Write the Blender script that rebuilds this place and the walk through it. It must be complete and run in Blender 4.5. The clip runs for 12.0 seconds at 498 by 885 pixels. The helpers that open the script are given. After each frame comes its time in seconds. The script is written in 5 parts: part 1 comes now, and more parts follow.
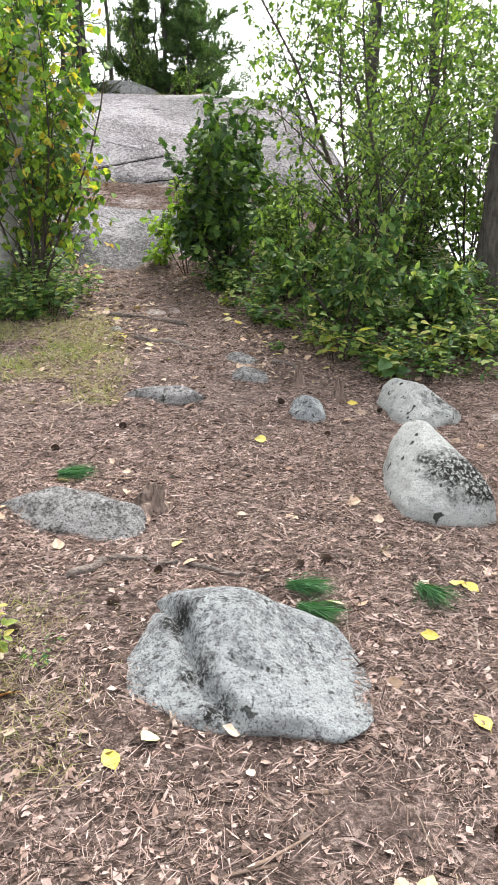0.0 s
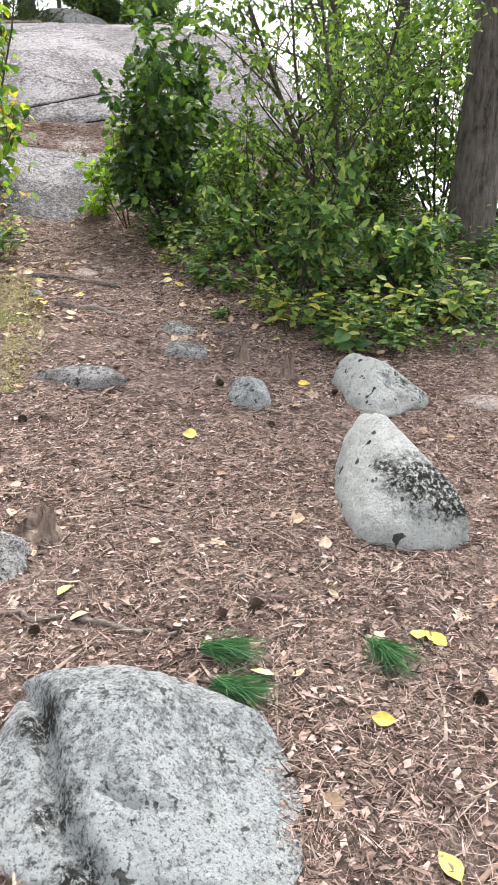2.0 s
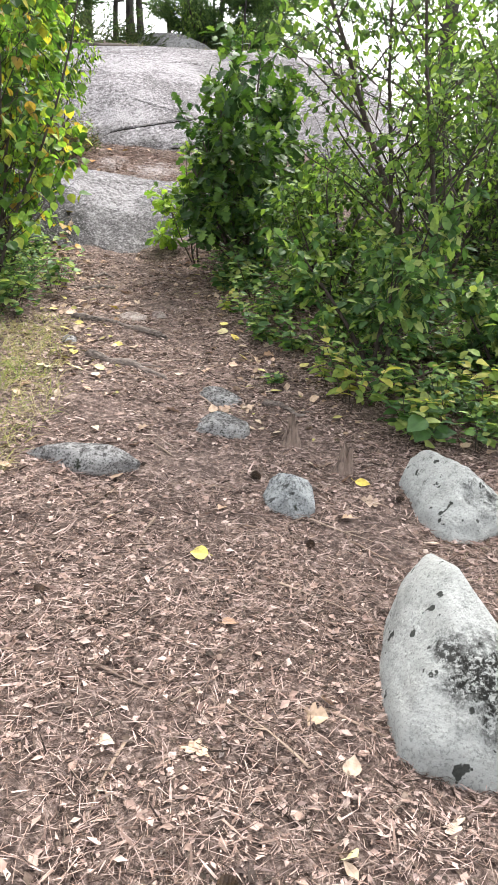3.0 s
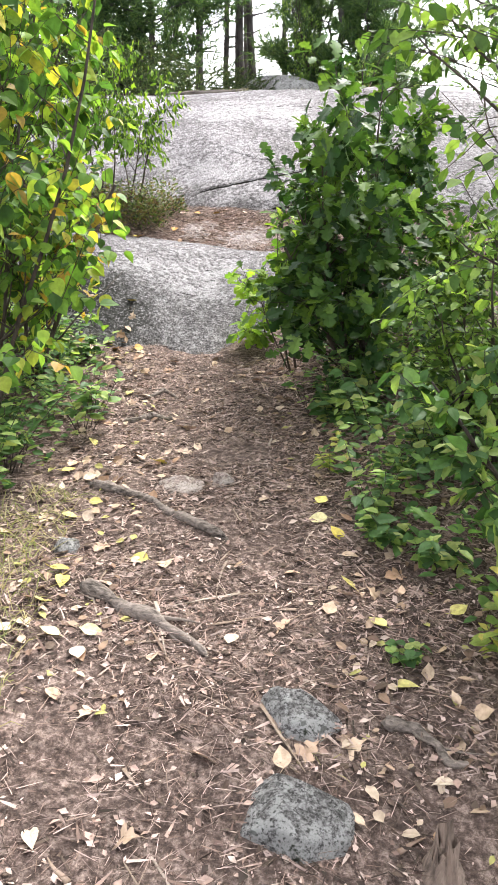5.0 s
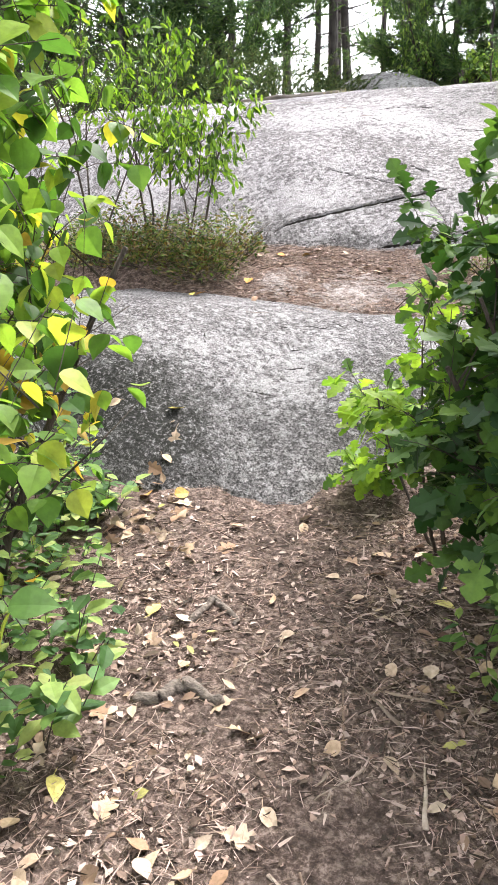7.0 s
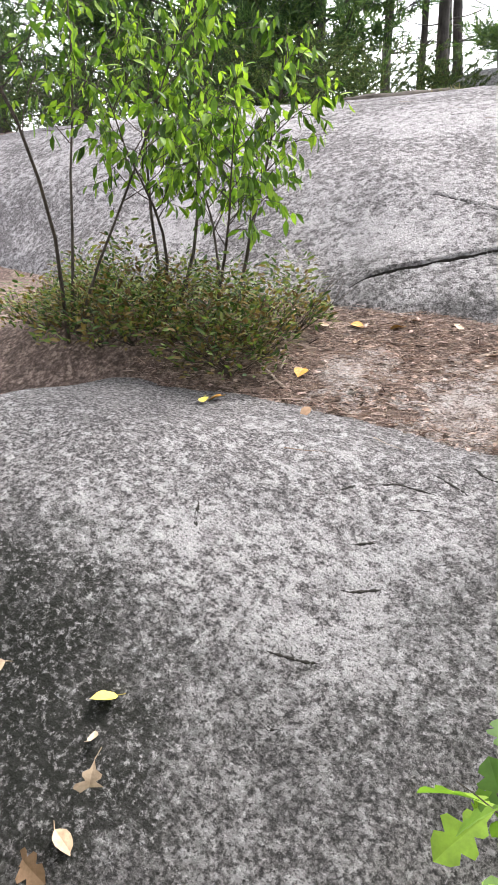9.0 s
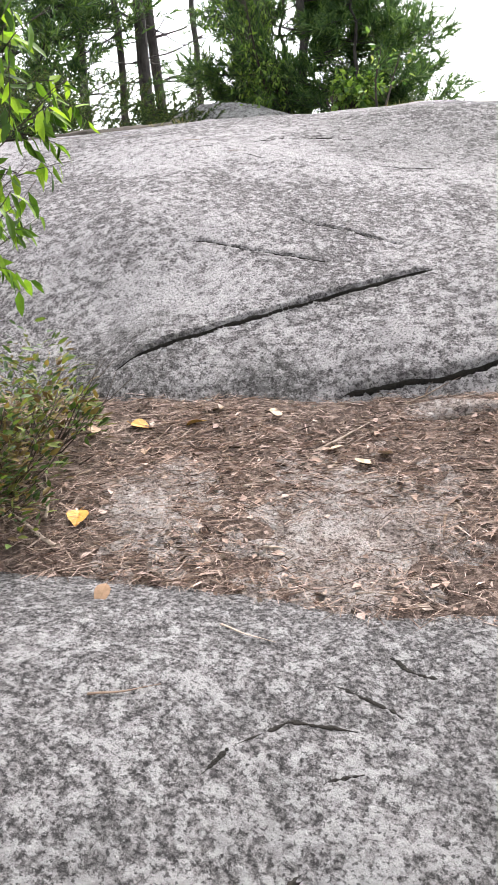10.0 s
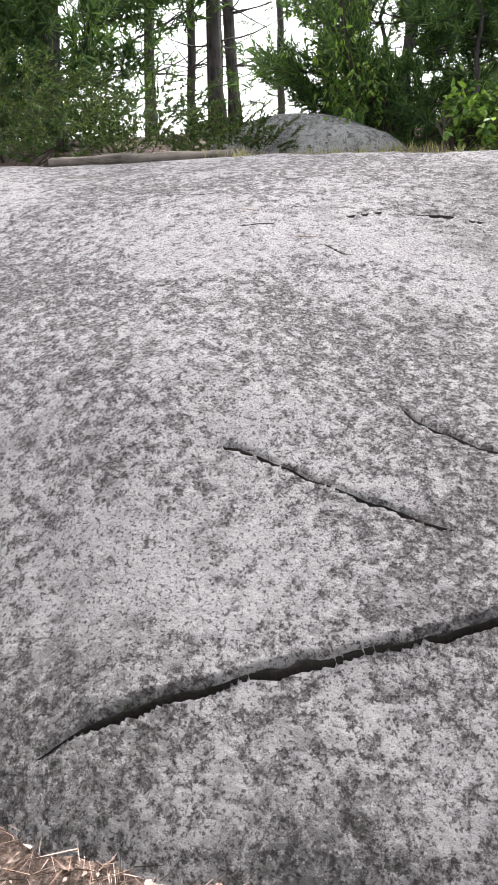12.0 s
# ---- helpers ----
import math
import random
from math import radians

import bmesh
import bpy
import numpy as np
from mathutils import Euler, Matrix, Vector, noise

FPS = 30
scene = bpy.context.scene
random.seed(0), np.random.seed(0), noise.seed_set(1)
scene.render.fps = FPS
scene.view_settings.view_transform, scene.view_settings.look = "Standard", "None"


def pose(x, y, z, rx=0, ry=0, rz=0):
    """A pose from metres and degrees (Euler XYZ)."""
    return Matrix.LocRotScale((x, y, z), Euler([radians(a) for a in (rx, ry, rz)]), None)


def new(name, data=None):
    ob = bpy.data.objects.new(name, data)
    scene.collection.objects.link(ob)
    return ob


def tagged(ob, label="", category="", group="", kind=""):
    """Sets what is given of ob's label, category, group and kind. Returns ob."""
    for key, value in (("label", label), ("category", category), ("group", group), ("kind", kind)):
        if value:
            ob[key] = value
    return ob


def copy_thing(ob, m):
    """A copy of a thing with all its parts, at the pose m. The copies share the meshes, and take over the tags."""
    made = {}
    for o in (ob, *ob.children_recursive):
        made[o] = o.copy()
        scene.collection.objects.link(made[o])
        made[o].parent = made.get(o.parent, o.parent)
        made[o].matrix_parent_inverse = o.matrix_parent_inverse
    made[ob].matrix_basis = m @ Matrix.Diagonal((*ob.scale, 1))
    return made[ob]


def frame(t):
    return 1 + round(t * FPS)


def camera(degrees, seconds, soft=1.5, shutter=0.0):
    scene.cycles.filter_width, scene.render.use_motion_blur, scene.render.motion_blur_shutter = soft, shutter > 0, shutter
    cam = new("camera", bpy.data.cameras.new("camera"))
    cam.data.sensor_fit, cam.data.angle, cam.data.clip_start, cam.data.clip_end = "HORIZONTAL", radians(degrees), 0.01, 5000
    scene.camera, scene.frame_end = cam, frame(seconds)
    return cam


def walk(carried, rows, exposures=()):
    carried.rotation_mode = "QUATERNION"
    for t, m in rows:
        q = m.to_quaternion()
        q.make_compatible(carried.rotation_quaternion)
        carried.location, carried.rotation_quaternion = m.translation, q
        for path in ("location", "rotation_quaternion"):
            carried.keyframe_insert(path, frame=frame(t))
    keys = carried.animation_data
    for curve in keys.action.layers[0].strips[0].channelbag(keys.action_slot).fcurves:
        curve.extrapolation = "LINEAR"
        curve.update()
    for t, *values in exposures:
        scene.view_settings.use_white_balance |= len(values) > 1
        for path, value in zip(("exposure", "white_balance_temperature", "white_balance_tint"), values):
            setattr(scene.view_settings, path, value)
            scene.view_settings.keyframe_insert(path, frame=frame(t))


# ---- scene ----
cam = camera(36.4, 12.0)
METRES, EYE, TILT, LEAN, TURN = 10.8, 1.6, -19.0, 0.5, 0.0
ROWS = [
    (0.0, 0.0, 0.0, 0.0, 0.0, 0.0, -0.0),
    (0.5, -0.0029, 0.0009, 0.0014, 4.03, 0.72, -2.3),
    (1.0, 0.0014, 0.0066, 0.002, 3.05, -0.25, -2.17),
    (1.5, 0.0096, 0.0304, 0.0061, -0.26, -2.35, -0.28),
    (2.0, 0.019, 0.0631, 0.0188, -2.13, -3.78, 0.48),
    (2.5, 0.032, 0.1011, 0.0317, 0.32, -3.35, -1.83),
    (3.0, 0.0373, 0.1393, 0.0471, 4.43, -2.03, -4.09),
    (3.5, 0.0364, 0.1796, 0.065, 8.51, -0.42, -5.04),
    (5.5, 0.0087, 0.3544, 0.1368, 16.8, 0.0, -4.98),
    (6.0, -0.0103, 0.3962, 0.1529, 20.46, -1.08, -5.86),
    (6.5, -0.0274, 0.4396, 0.1777, 18.19, -0.64, -4.9),
    (7.0, -0.037, 0.4868, 0.1962, 20.04, 0.45, -5.02),
    (9.0, -0.0897, 0.649, 0.2667, 26.17, 0.39, -8.06),
    (9.5, -0.1172, 0.6909, 0.2807, 14.62, 3.48, -1.94),
    (10.0, -0.1357, 0.7309, 0.3004, 7.42, 4.58, 1.69),
    (10.5, -0.1497, 0.7691, 0.3285, 6.56, 5.04, 1.04),
    (11.0, -0.16, 0.7966, 0.3536, 5.73, 2.93, 1.02),
    (11.5, -0.1501, 0.8276, 0.3758, 1.5, 0.98, 1.1),
    (12.0, -0.1501, 0.8523, 0.4037, 11.64, 2.04, -2.95),
]
walk(cam, [(t, pose(0, 0, EYE, TILT, LEAN, TURN) @ pose(METRES * x, METRES * y, METRES * z, 90 + pitch, roll, yaw)) for t, x, y, z, yaw, pitch, roll in ROWS],
     exposures=[(0.0, 0.93), (2.5, 1.1), (3.5, 1.28), (5.5, 1.43), (7.0, 1.53), (9.0, 1.25), (10.5, 1.07), (11.5, 0.87), (12.0, 1.13)])

# ---- world and light: bright overcast ----
SUN_EL, SUN_AZ = radians(54), radians(18)
world = bpy.data.worlds.new("overcast_sky")
scene.world = world
world.use_nodes = True
wn = world.node_tree
wbg = wn.nodes["Background"]
wsky = wn.nodes.new("ShaderNodeTexSky")
wsky.sky_type, wsky.sun_disc, wsky.sun_elevation, wsky.sun_rotation = "NISHITA", False, SUN_EL, SUN_AZ
wsky.air_density, wsky.dust_density, wsky.ozone_density = 1.0, 3.0, 1.0
whsv = wn.nodes.new("ShaderNodeHueSaturation")
whsv.inputs["Saturation"].default_value = 0.16
whsv.inputs["Value"].default_value = 1.85
wn.links.new(wsky.outputs[0], whsv.inputs["Color"])
wn.links.new(whsv.outputs[0], wbg.inputs["Color"])
wbg.inputs["Strength"].default_value = 0.15

sun_data = bpy.data.lights.new("sun", "SUN")
sun_data.energy, sun_data.angle, sun_data.color = 2.4, radians(14), (1.0, 0.96, 0.9)
sun = new("sun", sun_data)
sun.rotation_euler = (radians(90) - SUN_EL, 0, radians(180) - SUN_AZ)


# ---- materials ----
def mat_new(name, rough=0.8):
    m = bpy.data.materials.new(name)
    m.use_nodes = True
    b = m.node_tree.nodes["Principled BSDF"]
    b.inputs["Roughness"].default_value = rough
    b.inputs["Specular IOR Level"].default_value = 0.25
    return m, m.node_tree, b


def node(nt, kind, **vals):
    n = nt.nodes.new(kind)
    for k, v in vals.items():
        n.inputs[k].default_value = v
    return n


def noise_node(nt, scale, detail=4.0, rough=0.6, stretch=None):
    co = nt.nodes.new("ShaderNodeTexCoord")
    n = node(nt, "ShaderNodeTexNoise", Scale=scale, Detail=detail, Roughness=rough)
    if stretch:
        mp = nt.nodes.new("ShaderNodeMapping")
        mp.inputs["Scale"].default_value = stretch
        nt.links.new(co.outputs["Object"], mp.inputs["Vector"])
        nt.links.new(mp.outputs[0], n.inputs["Vector"])
    else:
        nt.links.new(co.outputs["Object"], n.inputs["Vector"])
    return n.outputs["Fac"]


def ramp(nt, fac, stops):
    r = nt.nodes.new("ShaderNodeValToRGB")
    e = r.color_ramp.elements
    while len(e) < len(stops):
        e.new(0.5)
    for el, (p, c) in zip(e, stops):
        el.position = p
        el.color = (*c, 1) if len(c) == 3 else c
    nt.links.new(fac, r.inputs["Fac"])
    return r.outputs["Color"]


def grey(nt, fac, a, b):
    r = nt.nodes.new("ShaderNodeMapRange")
    r.inputs["From Min"].default_value, r.inputs["From Max"].default_value = a, b
    nt.links.new(fac, r.inputs["Value"])
    return r.outputs[0]


def mix(nt, fac, a, b, how="MIX"):
    n = nt.nodes.new("ShaderNodeMix")
    n.data_type, n.blend_type = "RGBA", how
    for sock, v in ((n.inputs[0], fac), (n.inputs[6], a), (n.inputs[7], b)):
        if isinstance(v, (int, float)):
            sock.default_value = v
        elif isinstance(v, tuple):
            sock.default_value = (*v, 1)
        else:
            nt.links.new(v, sock)
    return n.outputs[2]


def bump(nt, bsdf, fac, strength=0.4, dist=0.01, below=None):
    b = node(nt, "ShaderNodeBump", Strength=strength, Distance=dist)
    nt.links.new(fac, b.inputs["Height"])
    if below is not None:
        nt.links.new(below, b.inputs["Normal"])
    nt.links.new(b.outputs[0], bsdf.inputs["Normal"])
    return b.outputs[0]


def soil_material():
    m, nt, b = mat_new("forest_soil", 0.95)
    base = ramp(nt, noise_node(nt, 2.2, 5), [(0.3, (0.120, 0.080, 0.068)), (0.5, (0.200, 0.139, 0.120)), (0.72, (0.290, 0.212, 0.181))])
    litter = ramp(nt, noise_node(nt, 42, 7, 0.8), [(0.4, (0.022, 0.015, 0.012)), (0.5, (0.170, 0.119, 0.100)), (0.6, (0.500, 0.386, 0.337))])
    clumps = grey(nt, noise_node(nt, 11, 5, 0.7), 0.4, 0.6)
    col = mix(nt, 0.68, base, litter)
    col = mix(nt, clumps, mix(nt, 0.6, col, (0.035, 0.023, 0.019)), col)
    nt.links.new(col, b.inputs["Base Color"])
    n1 = bump(nt, b, noise_node(nt, 60, 6, 0.75), 1.0, 0.02)
    bump(nt, b, noise_node(nt, 14, 4), 0.6, 0.04, n1)
    return m


def rock_material(name, light, mid, dark, moss=0.0, lichen=(0.45, 0.44, 0.45), cover=0.5, speck=0.8, patches=(), spots=0.0):
    """Lichen-covered granite: dark crystal grain, crusts of pale lichen that are dense in some parts and thin in others, black specks."""
    m, nt, b = mat_new(name, 0.94)
    b.inputs["Specular IOR Level"].default_value = 0.15

    def total(kind, one, two):
        n = node(nt, "ShaderNodeMath")
        n.operation = kind
        for s, v in zip(n.inputs, (one, two)):
            if isinstance(v, (int, float)):
                s.default_value = v
            else:
                nt.links.new(v, s)
        return n.outputs[0]

    col = ramp(nt, noise_node(nt, 75, 6, 0.75), [(0.4, dark), (0.5, mid), (0.6, light)])
    wide = total("MULTIPLY", total("SUBTRACT", noise_node(nt, 0.9, 4, 0.6), 0.5), 0.45)
    crust = total("ADD", noise_node(nt, 25, 8, 0.74), wide)
    col = mix(nt, grey(nt, crust, 1.0 - cover - 0.025, 1.0 - cover + 0.035), col, mix(nt, grey(nt, noise_node(nt, 40, 4), 0.3, 0.75), lichen, light))
    crust2 = total("ADD", noise_node(nt, 10, 8, 0.76), wide)
    col = mix(nt, grey(nt, crust2, 1.07 - cover, 1.12 - cover), col, mix(nt, 0.7, col, lichen))
    broad = total("ADD", noise_node(nt, 3.6, 9, 0.72), wide)
    col = mix(nt, grey(nt, broad, 1.09 - cover, 1.13 - cover), col, mix(nt, 0.35, col, light))
    col = mix(nt, total("MULTIPLY", grey(nt, noise_node(nt, 5.2, 9, 0.76), 0.47, 0.4), 0.6), col, mix(nt, 0.55, col, dark))
    sp = total("MULTIPLY", grey(nt, noise_node(nt, 115, 3, 0.65), 0.54, 0.63), speck)
    col = mix(nt, sp, col, tuple(0.5 * c for c in dark))
    if moss:
        mo = grey(nt, noise_node(nt, 3.1, 7, 0.78), 0.63 - 0.1 * moss, 0.67 - 0.1 * moss)
        col = mix(nt, mo, col, (0.035, 0.04, 0.028))
    if spots:
        col = mix(nt, total("MULTIPLY", grey(nt, noise_node(nt, 19, 3, 0.55), 0.645, 0.67), spots), col, (0.022, 0.024, 0.019))
    for px, py, pz, reach, strength in patches:
        co = nt.nodes.new("ShaderNodeTexCoord")
        far = nt.nodes.new("ShaderNodeVectorMath")
        far.operation = "DISTANCE"
        nt.links.new(co.outputs["Object"], far.inputs[0])
        far.inputs[1].default_value = (px, py, pz)
        edge = total("ADD", far.outputs["Value"], total("MULTIPLY", total("SUBTRACT", noise_node(nt, max(7, 2.2 / reach), 8, 0.78), 0.5), min(1.1, 3.2 * reach)))
        spread = total("MULTIPLY", grey(nt, edge, reach * 1.3, reach * 0.6), strength)
        col = mix(nt, spread, col, mix(nt, grey(nt, noise_node(nt, 52, 6, 0.78), 0.5, 0.58), (0.024, 0.024, 0.021), col))
    nt.links.new(col, b.inputs["Base Color"])
    n1 = bump(nt, b, noise_node(nt, 120, 5, 0.7), 0.9, 0.008)
    bump(nt, b, crust, 0.85, 0.045, n1)
    return m


def leaf_material(name, colours, translucent=0.35, rough=0.5):
    m, nt, b = mat_new(name, rough)
    g = nt.nodes.new("ShaderNodeNewGeometry")
    n = len(colours)
    col = ramp(nt, g.outputs["Random Per Island"], [(i / n, c) for i, c in enumerate(colours)])
    col.node.color_ramp.interpolation = "CONSTANT"
    col = mix(nt, grey(nt, noise_node(nt, 40, 3), 0.35, 0.7), col, mix(nt, 0.35, col, (0.02, 0.03, 0.01)))
    nt.links.new(col, b.inputs["Base Color"])
    t = nt.nodes.new("ShaderNodeBsdfTranslucent")
    nt.links.new(mix(nt, 1.0, col, (1.5, 1.55, 0.7), "MULTIPLY"), t.inputs["Color"])
    ms = nt.nodes.new("ShaderNodeMixShader")
    ms.inputs[0].default_value = translucent
    nt.links.new(b.outputs[0], ms.inputs[1])
    nt.links.new(t.outputs[0], ms.inputs[2])
    nt.links.new(ms.outputs[0], nt.nodes["Material Output"].inputs["Surface"])
    return m


def wood_material(name, a, c, scale=30, stretch=(1, 1, 0.12), depth=0.02):
    m, nt, b = mat_new(name, 0.9)
    f = noise_node(nt, scale, 5, 0.65, stretch)
    col = ramp(nt, f, [(0.35, a), (0.62, c)])
    col = mix(nt, grey(nt, noise_node(nt, 5, 4), 0.4, 0.65), col, mix(nt, 0.5, col, tuple(min(1, 1.6 * v) for v in c)))
    nt.links.new(col, b.inputs["Base Color"])
    bump(nt, b, f, 0.9, depth)
    return m


def varied_material(name, colours, rough=0.8):
    """Alike small pieces, each object with its own shade."""
    m, nt, b = mat_new(name, rough)
    o = nt.nodes.new("ShaderNodeObjectInfo")
    n = len(colours)
    col = ramp(nt, o.outputs["Random"], [((i + 0.5) / n, c) for i, c in enumerate(colours)])
    col = mix(nt, grey(nt, noise_node(nt, 60, 3), 0.4, 0.7), col, mix(nt, 0.45, col, (0.12, 0.07, 0.03)))
    nt.links.new(col, b.inputs["Base Color"])
    bump(nt, b, noise_node(nt, 90, 2), 0.3, 0.003)
    return m


M_SOIL = soil_material()
M_SLAB = rock_material("lichen_granite", (0.34, 0.318, 0.328), (0.16, 0.148, 0.153), (0.055, 0.05, 0.052), 0.0, (0.47, 0.448, 0.462), 0.49, 0.8, ((-2.3, 11.3, 1.75, 0.28, 0.5), (-1.75, 11.14, 1.62, 0.2, 0.6), (-0.9, 13.6, 2.75, 0.7, 0.45)))
M_SLABLOW = rock_material("lichen_granite_low", (0.36, 0.34, 0.35), (0.17, 0.16, 0.164), (0.05, 0.047, 0.049), 0.0, (0.44, 0.43, 0.44), 0.45, 0.8, ((-2.32, 8.75, 0.95, 0.42, 1.0), (-1.95, 8.62, 0.85, 0.25, 0.9), (-1.6, 8.75, 0.85, 0.35, 0.4), (-1.1, 9.2, 1.0, 0.4, 0.55)))
M_BOULDER = rock_material("pale_lichen_boulder", (0.4, 0.42, 0.425), (0.27, 0.283, 0.288), (0.1, 0.104, 0.106), 0.1, (0.46, 0.485, 0.487), 0.52, 0.7, ((-0.1, -0.17, 0.13, 0.06, 1.0), (-0.18, 0.06, 0.16, 0.06, 1.0), (-0.02, -0.28, 0.08, 0.05, 1.0)), 0.8)
M_MOSSY = rock_material("mossy_boulder", (0.5, 0.51, 0.49), (0.39, 0.4, 0.385), (0.2, 0.2, 0.19), 0.1, (0.52, 0.535, 0.515), 0.6, 0.4, ((0.02, -0.27, 0.22, 0.12, 1.0), (0.14, -0.3, 0.15, 0.11, 1.0), (-0.08, -0.2, 0.26, 0.05, 0.9)), 0.9)
M_STONE = rock_material("grey_field_stone", (0.36, 0.352, 0.345), (0.2, 0.193, 0.19), (0.07, 0.066, 0.064), 0.3, (0.4, 0.395, 0.388), 0.5, 0.8, (), 0.6)
M_WORN = rock_material("worn_bedrock", (0.42, 0.36, 0.34), (0.29, 0.238, 0.222), (0.1, 0.078, 0.072), 0.0, (0.44, 0.405, 0.4), 0.47, 0.8)
M_PINK = rock_material("pinkish_worn_granite", (0.46, 0.38, 0.34), (0.34, 0.27, 0.245), (0.18, 0.135, 0.12), 0.0, (0.5, 0.44, 0.41), 0.5, 0.6)
M_OAK = leaf_material("oak_leaf", [(0.03, 0.075, 0.02), (0.085, 0.165, 0.035), (0.14, 0.24, 0.045), (0.022, 0.06, 0.018), (0.07, 0.14, 0.03), (0.045, 0.1, 0.026)], 0.3)
M_OAKYOUNG = leaf_material("young_oak_leaf", [(0.2, 0.34, 0.05), (0.26, 0.4, 0.055), (0.08, 0.16, 0.03), (0.3, 0.43, 0.07), (0.13, 0.24, 0.04)], 0.45)
M_ASPEN = leaf_material("aspen_leaf", [(0.060, 0.132, 0.034), (0.144, 0.264, 0.057), (0.264, 0.408, 0.069), (0.042, 0.096, 0.025), (0.336, 0.456, 0.075), (0.084, 0.174, 0.040), (0.180, 0.300, 0.057), (0.054, 0.120, 0.030), (0.216, 0.360, 0.057), (0.552, 0.480, 0.069), (0.072, 0.156, 0.034), (0.300, 0.432, 0.069), (0.120, 0.228, 0.046), (0.048, 0.108, 0.029), (0.384, 0.444, 0.081), (0.156, 0.276, 0.052), (0.240, 0.300, 0.057), (0.096, 0.192, 0.040), (0.072, 0.144, 0.034), (0.120, 0.240, 0.046), (0.408, 0.264, 0.057), (0.192, 0.324, 0.057)], 0.5)
M_SHRUB = leaf_material("shrub_leaf", [(0.07, 0.135, 0.032), (0.18, 0.29, 0.065), (0.26, 0.38, 0.09), (0.045, 0.09, 0.026), (0.13, 0.23, 0.055), (0.09, 0.165, 0.042), (0.22, 0.33, 0.075)], 0.45)
M_CHERRY = leaf_material("cherry_leaf", [(0.06, 0.12, 0.018), (0.17, 0.29, 0.035), (0.24, 0.37, 0.045), (0.1, 0.19, 0.025), (0.04, 0.085, 0.015)], 0.45)
M_HERB = leaf_material("undergrowth_leaf", [(0.08, 0.16, 0.055), (0.17, 0.29, 0.085), (0.29, 0.4, 0.12), (0.05, 0.11, 0.042), (0.34, 0.4, 0.14), (0.1, 0.2, 0.065), (0.06, 0.13, 0.04)], 0.4)
M_YELLOWHERB = leaf_material("yellowing_leaf", [(0.46, 0.45, 0.11), (0.3, 0.38, 0.1), (0.52, 0.46, 0.14), (0.16, 0.25, 0.07), (0.2, 0.3, 0.08)], 0.45)
M_NEEDLE = leaf_material("pine_needle", [(0.05, 0.1, 0.035), (0.09, 0.165, 0.055), (0.14, 0.22, 0.065), (0.035, 0.075, 0.03)], 0.3)
M_TUFT = leaf_material("fresh_pine_needle", [(0.05, 0.16, 0.06), (0.07, 0.2, 0.075), (0.04, 0.12, 0.05)], 0.25)
M_JUNIPER = leaf_material("juniper_spray", [(0.05, 0.095, 0.035), (0.09, 0.145, 0.045), (0.16, 0.21, 0.065), (0.026, 0.055, 0.02), (0.016, 0.035, 0.014), (0.08, 0.075, 0.035)], 0.25)
M_HEATH = leaf_material("low_heath_leaf", [(0.06, 0.105, 0.03), (0.12, 0.17, 0.045), (0.18, 0.2, 0.06), (0.03, 0.06, 0.02), (0.2, 0.14, 0.06), (0.1, 0.06, 0.035)], 0.3)
M_GREENGRASS = leaf_material("green_grass", [(0.2, 0.27, 0.07), (0.3, 0.34, 0.12), (0.14, 0.22, 0.06), (0.38, 0.37, 0.18)], 0.35)
M_DRYGRASS = leaf_material("dry_grass", [(0.42, 0.36, 0.2), (0.34, 0.33, 0.16), (0.24, 0.28, 0.1), (0.48, 0.42, 0.27)], 0.3)
M_DEADNEEDLE = leaf_material("dead_pine_needle", [(0.300, 0.201, 0.163), (0.440, 0.328, 0.280), (0.520, 0.386, 0.344), (0.100, 0.067, 0.054), (0.360, 0.255, 0.211), (0.050, 0.033, 0.029), (0.520, 0.386, 0.344)], 0.0, 0.75)
M_TANNEEDLE = leaf_material("tan_pine_needle", [(0.4, 0.255, 0.19), (0.48, 0.33, 0.26), (0.3, 0.18, 0.135), (0.54, 0.41, 0.34), (0.13, 0.08, 0.062), (0.07, 0.045, 0.036)], 0.0, 0.75)
M_CRUMB = leaf_material("leaf_crumbs", [(0.340, 0.232, 0.190), (0.500, 0.386, 0.337), (0.100, 0.067, 0.054), (0.050, 0.033, 0.029), (0.520, 0.386, 0.344), (0.200, 0.132, 0.110), (0.420, 0.297, 0.253)], 0.0, 0.8)
M_DRIFT = leaf_material("dry_leaf", [(0.4, 0.29, 0.21), (0.22, 0.14, 0.1), (0.5, 0.39, 0.3), (0.1, 0.065, 0.05), (0.3, 0.2, 0.14), (0.4, 0.37, 0.13), (0.16, 0.1, 0.075)], 0.1, 0.7)
M_STUB = wood_material("split_weathered_wood", (0.03, 0.022, 0.018), (0.22, 0.165, 0.135), 60, (1, 1, 0.1), 0.012)
M_BARK = wood_material("pine_bark", (0.022, 0.019, 0.018), (0.13, 0.112, 0.1), 34, (1, 1, 0.22), 0.06)
M_FARBARK = wood_material("grey_bark", (0.018, 0.016, 0.016), (0.075, 0.066, 0.064), 25, (1, 1, 0.15))
M_TWIG = wood_material("thin_stem_bark", (0.025, 0.02, 0.017), (0.075, 0.06, 0.05), 60)
M_BIRCH = wood_material("pale_birch_bark", (0.2, 0.19, 0.18), (0.42, 0.41, 0.4), 14, (1, 1, 3.0), 0.004)
M_ROOT = wood_material("weathered_root", (0.03, 0.024, 0.02), (0.2, 0.165, 0.145), 70, (0.5, 1, 1), 0.014)
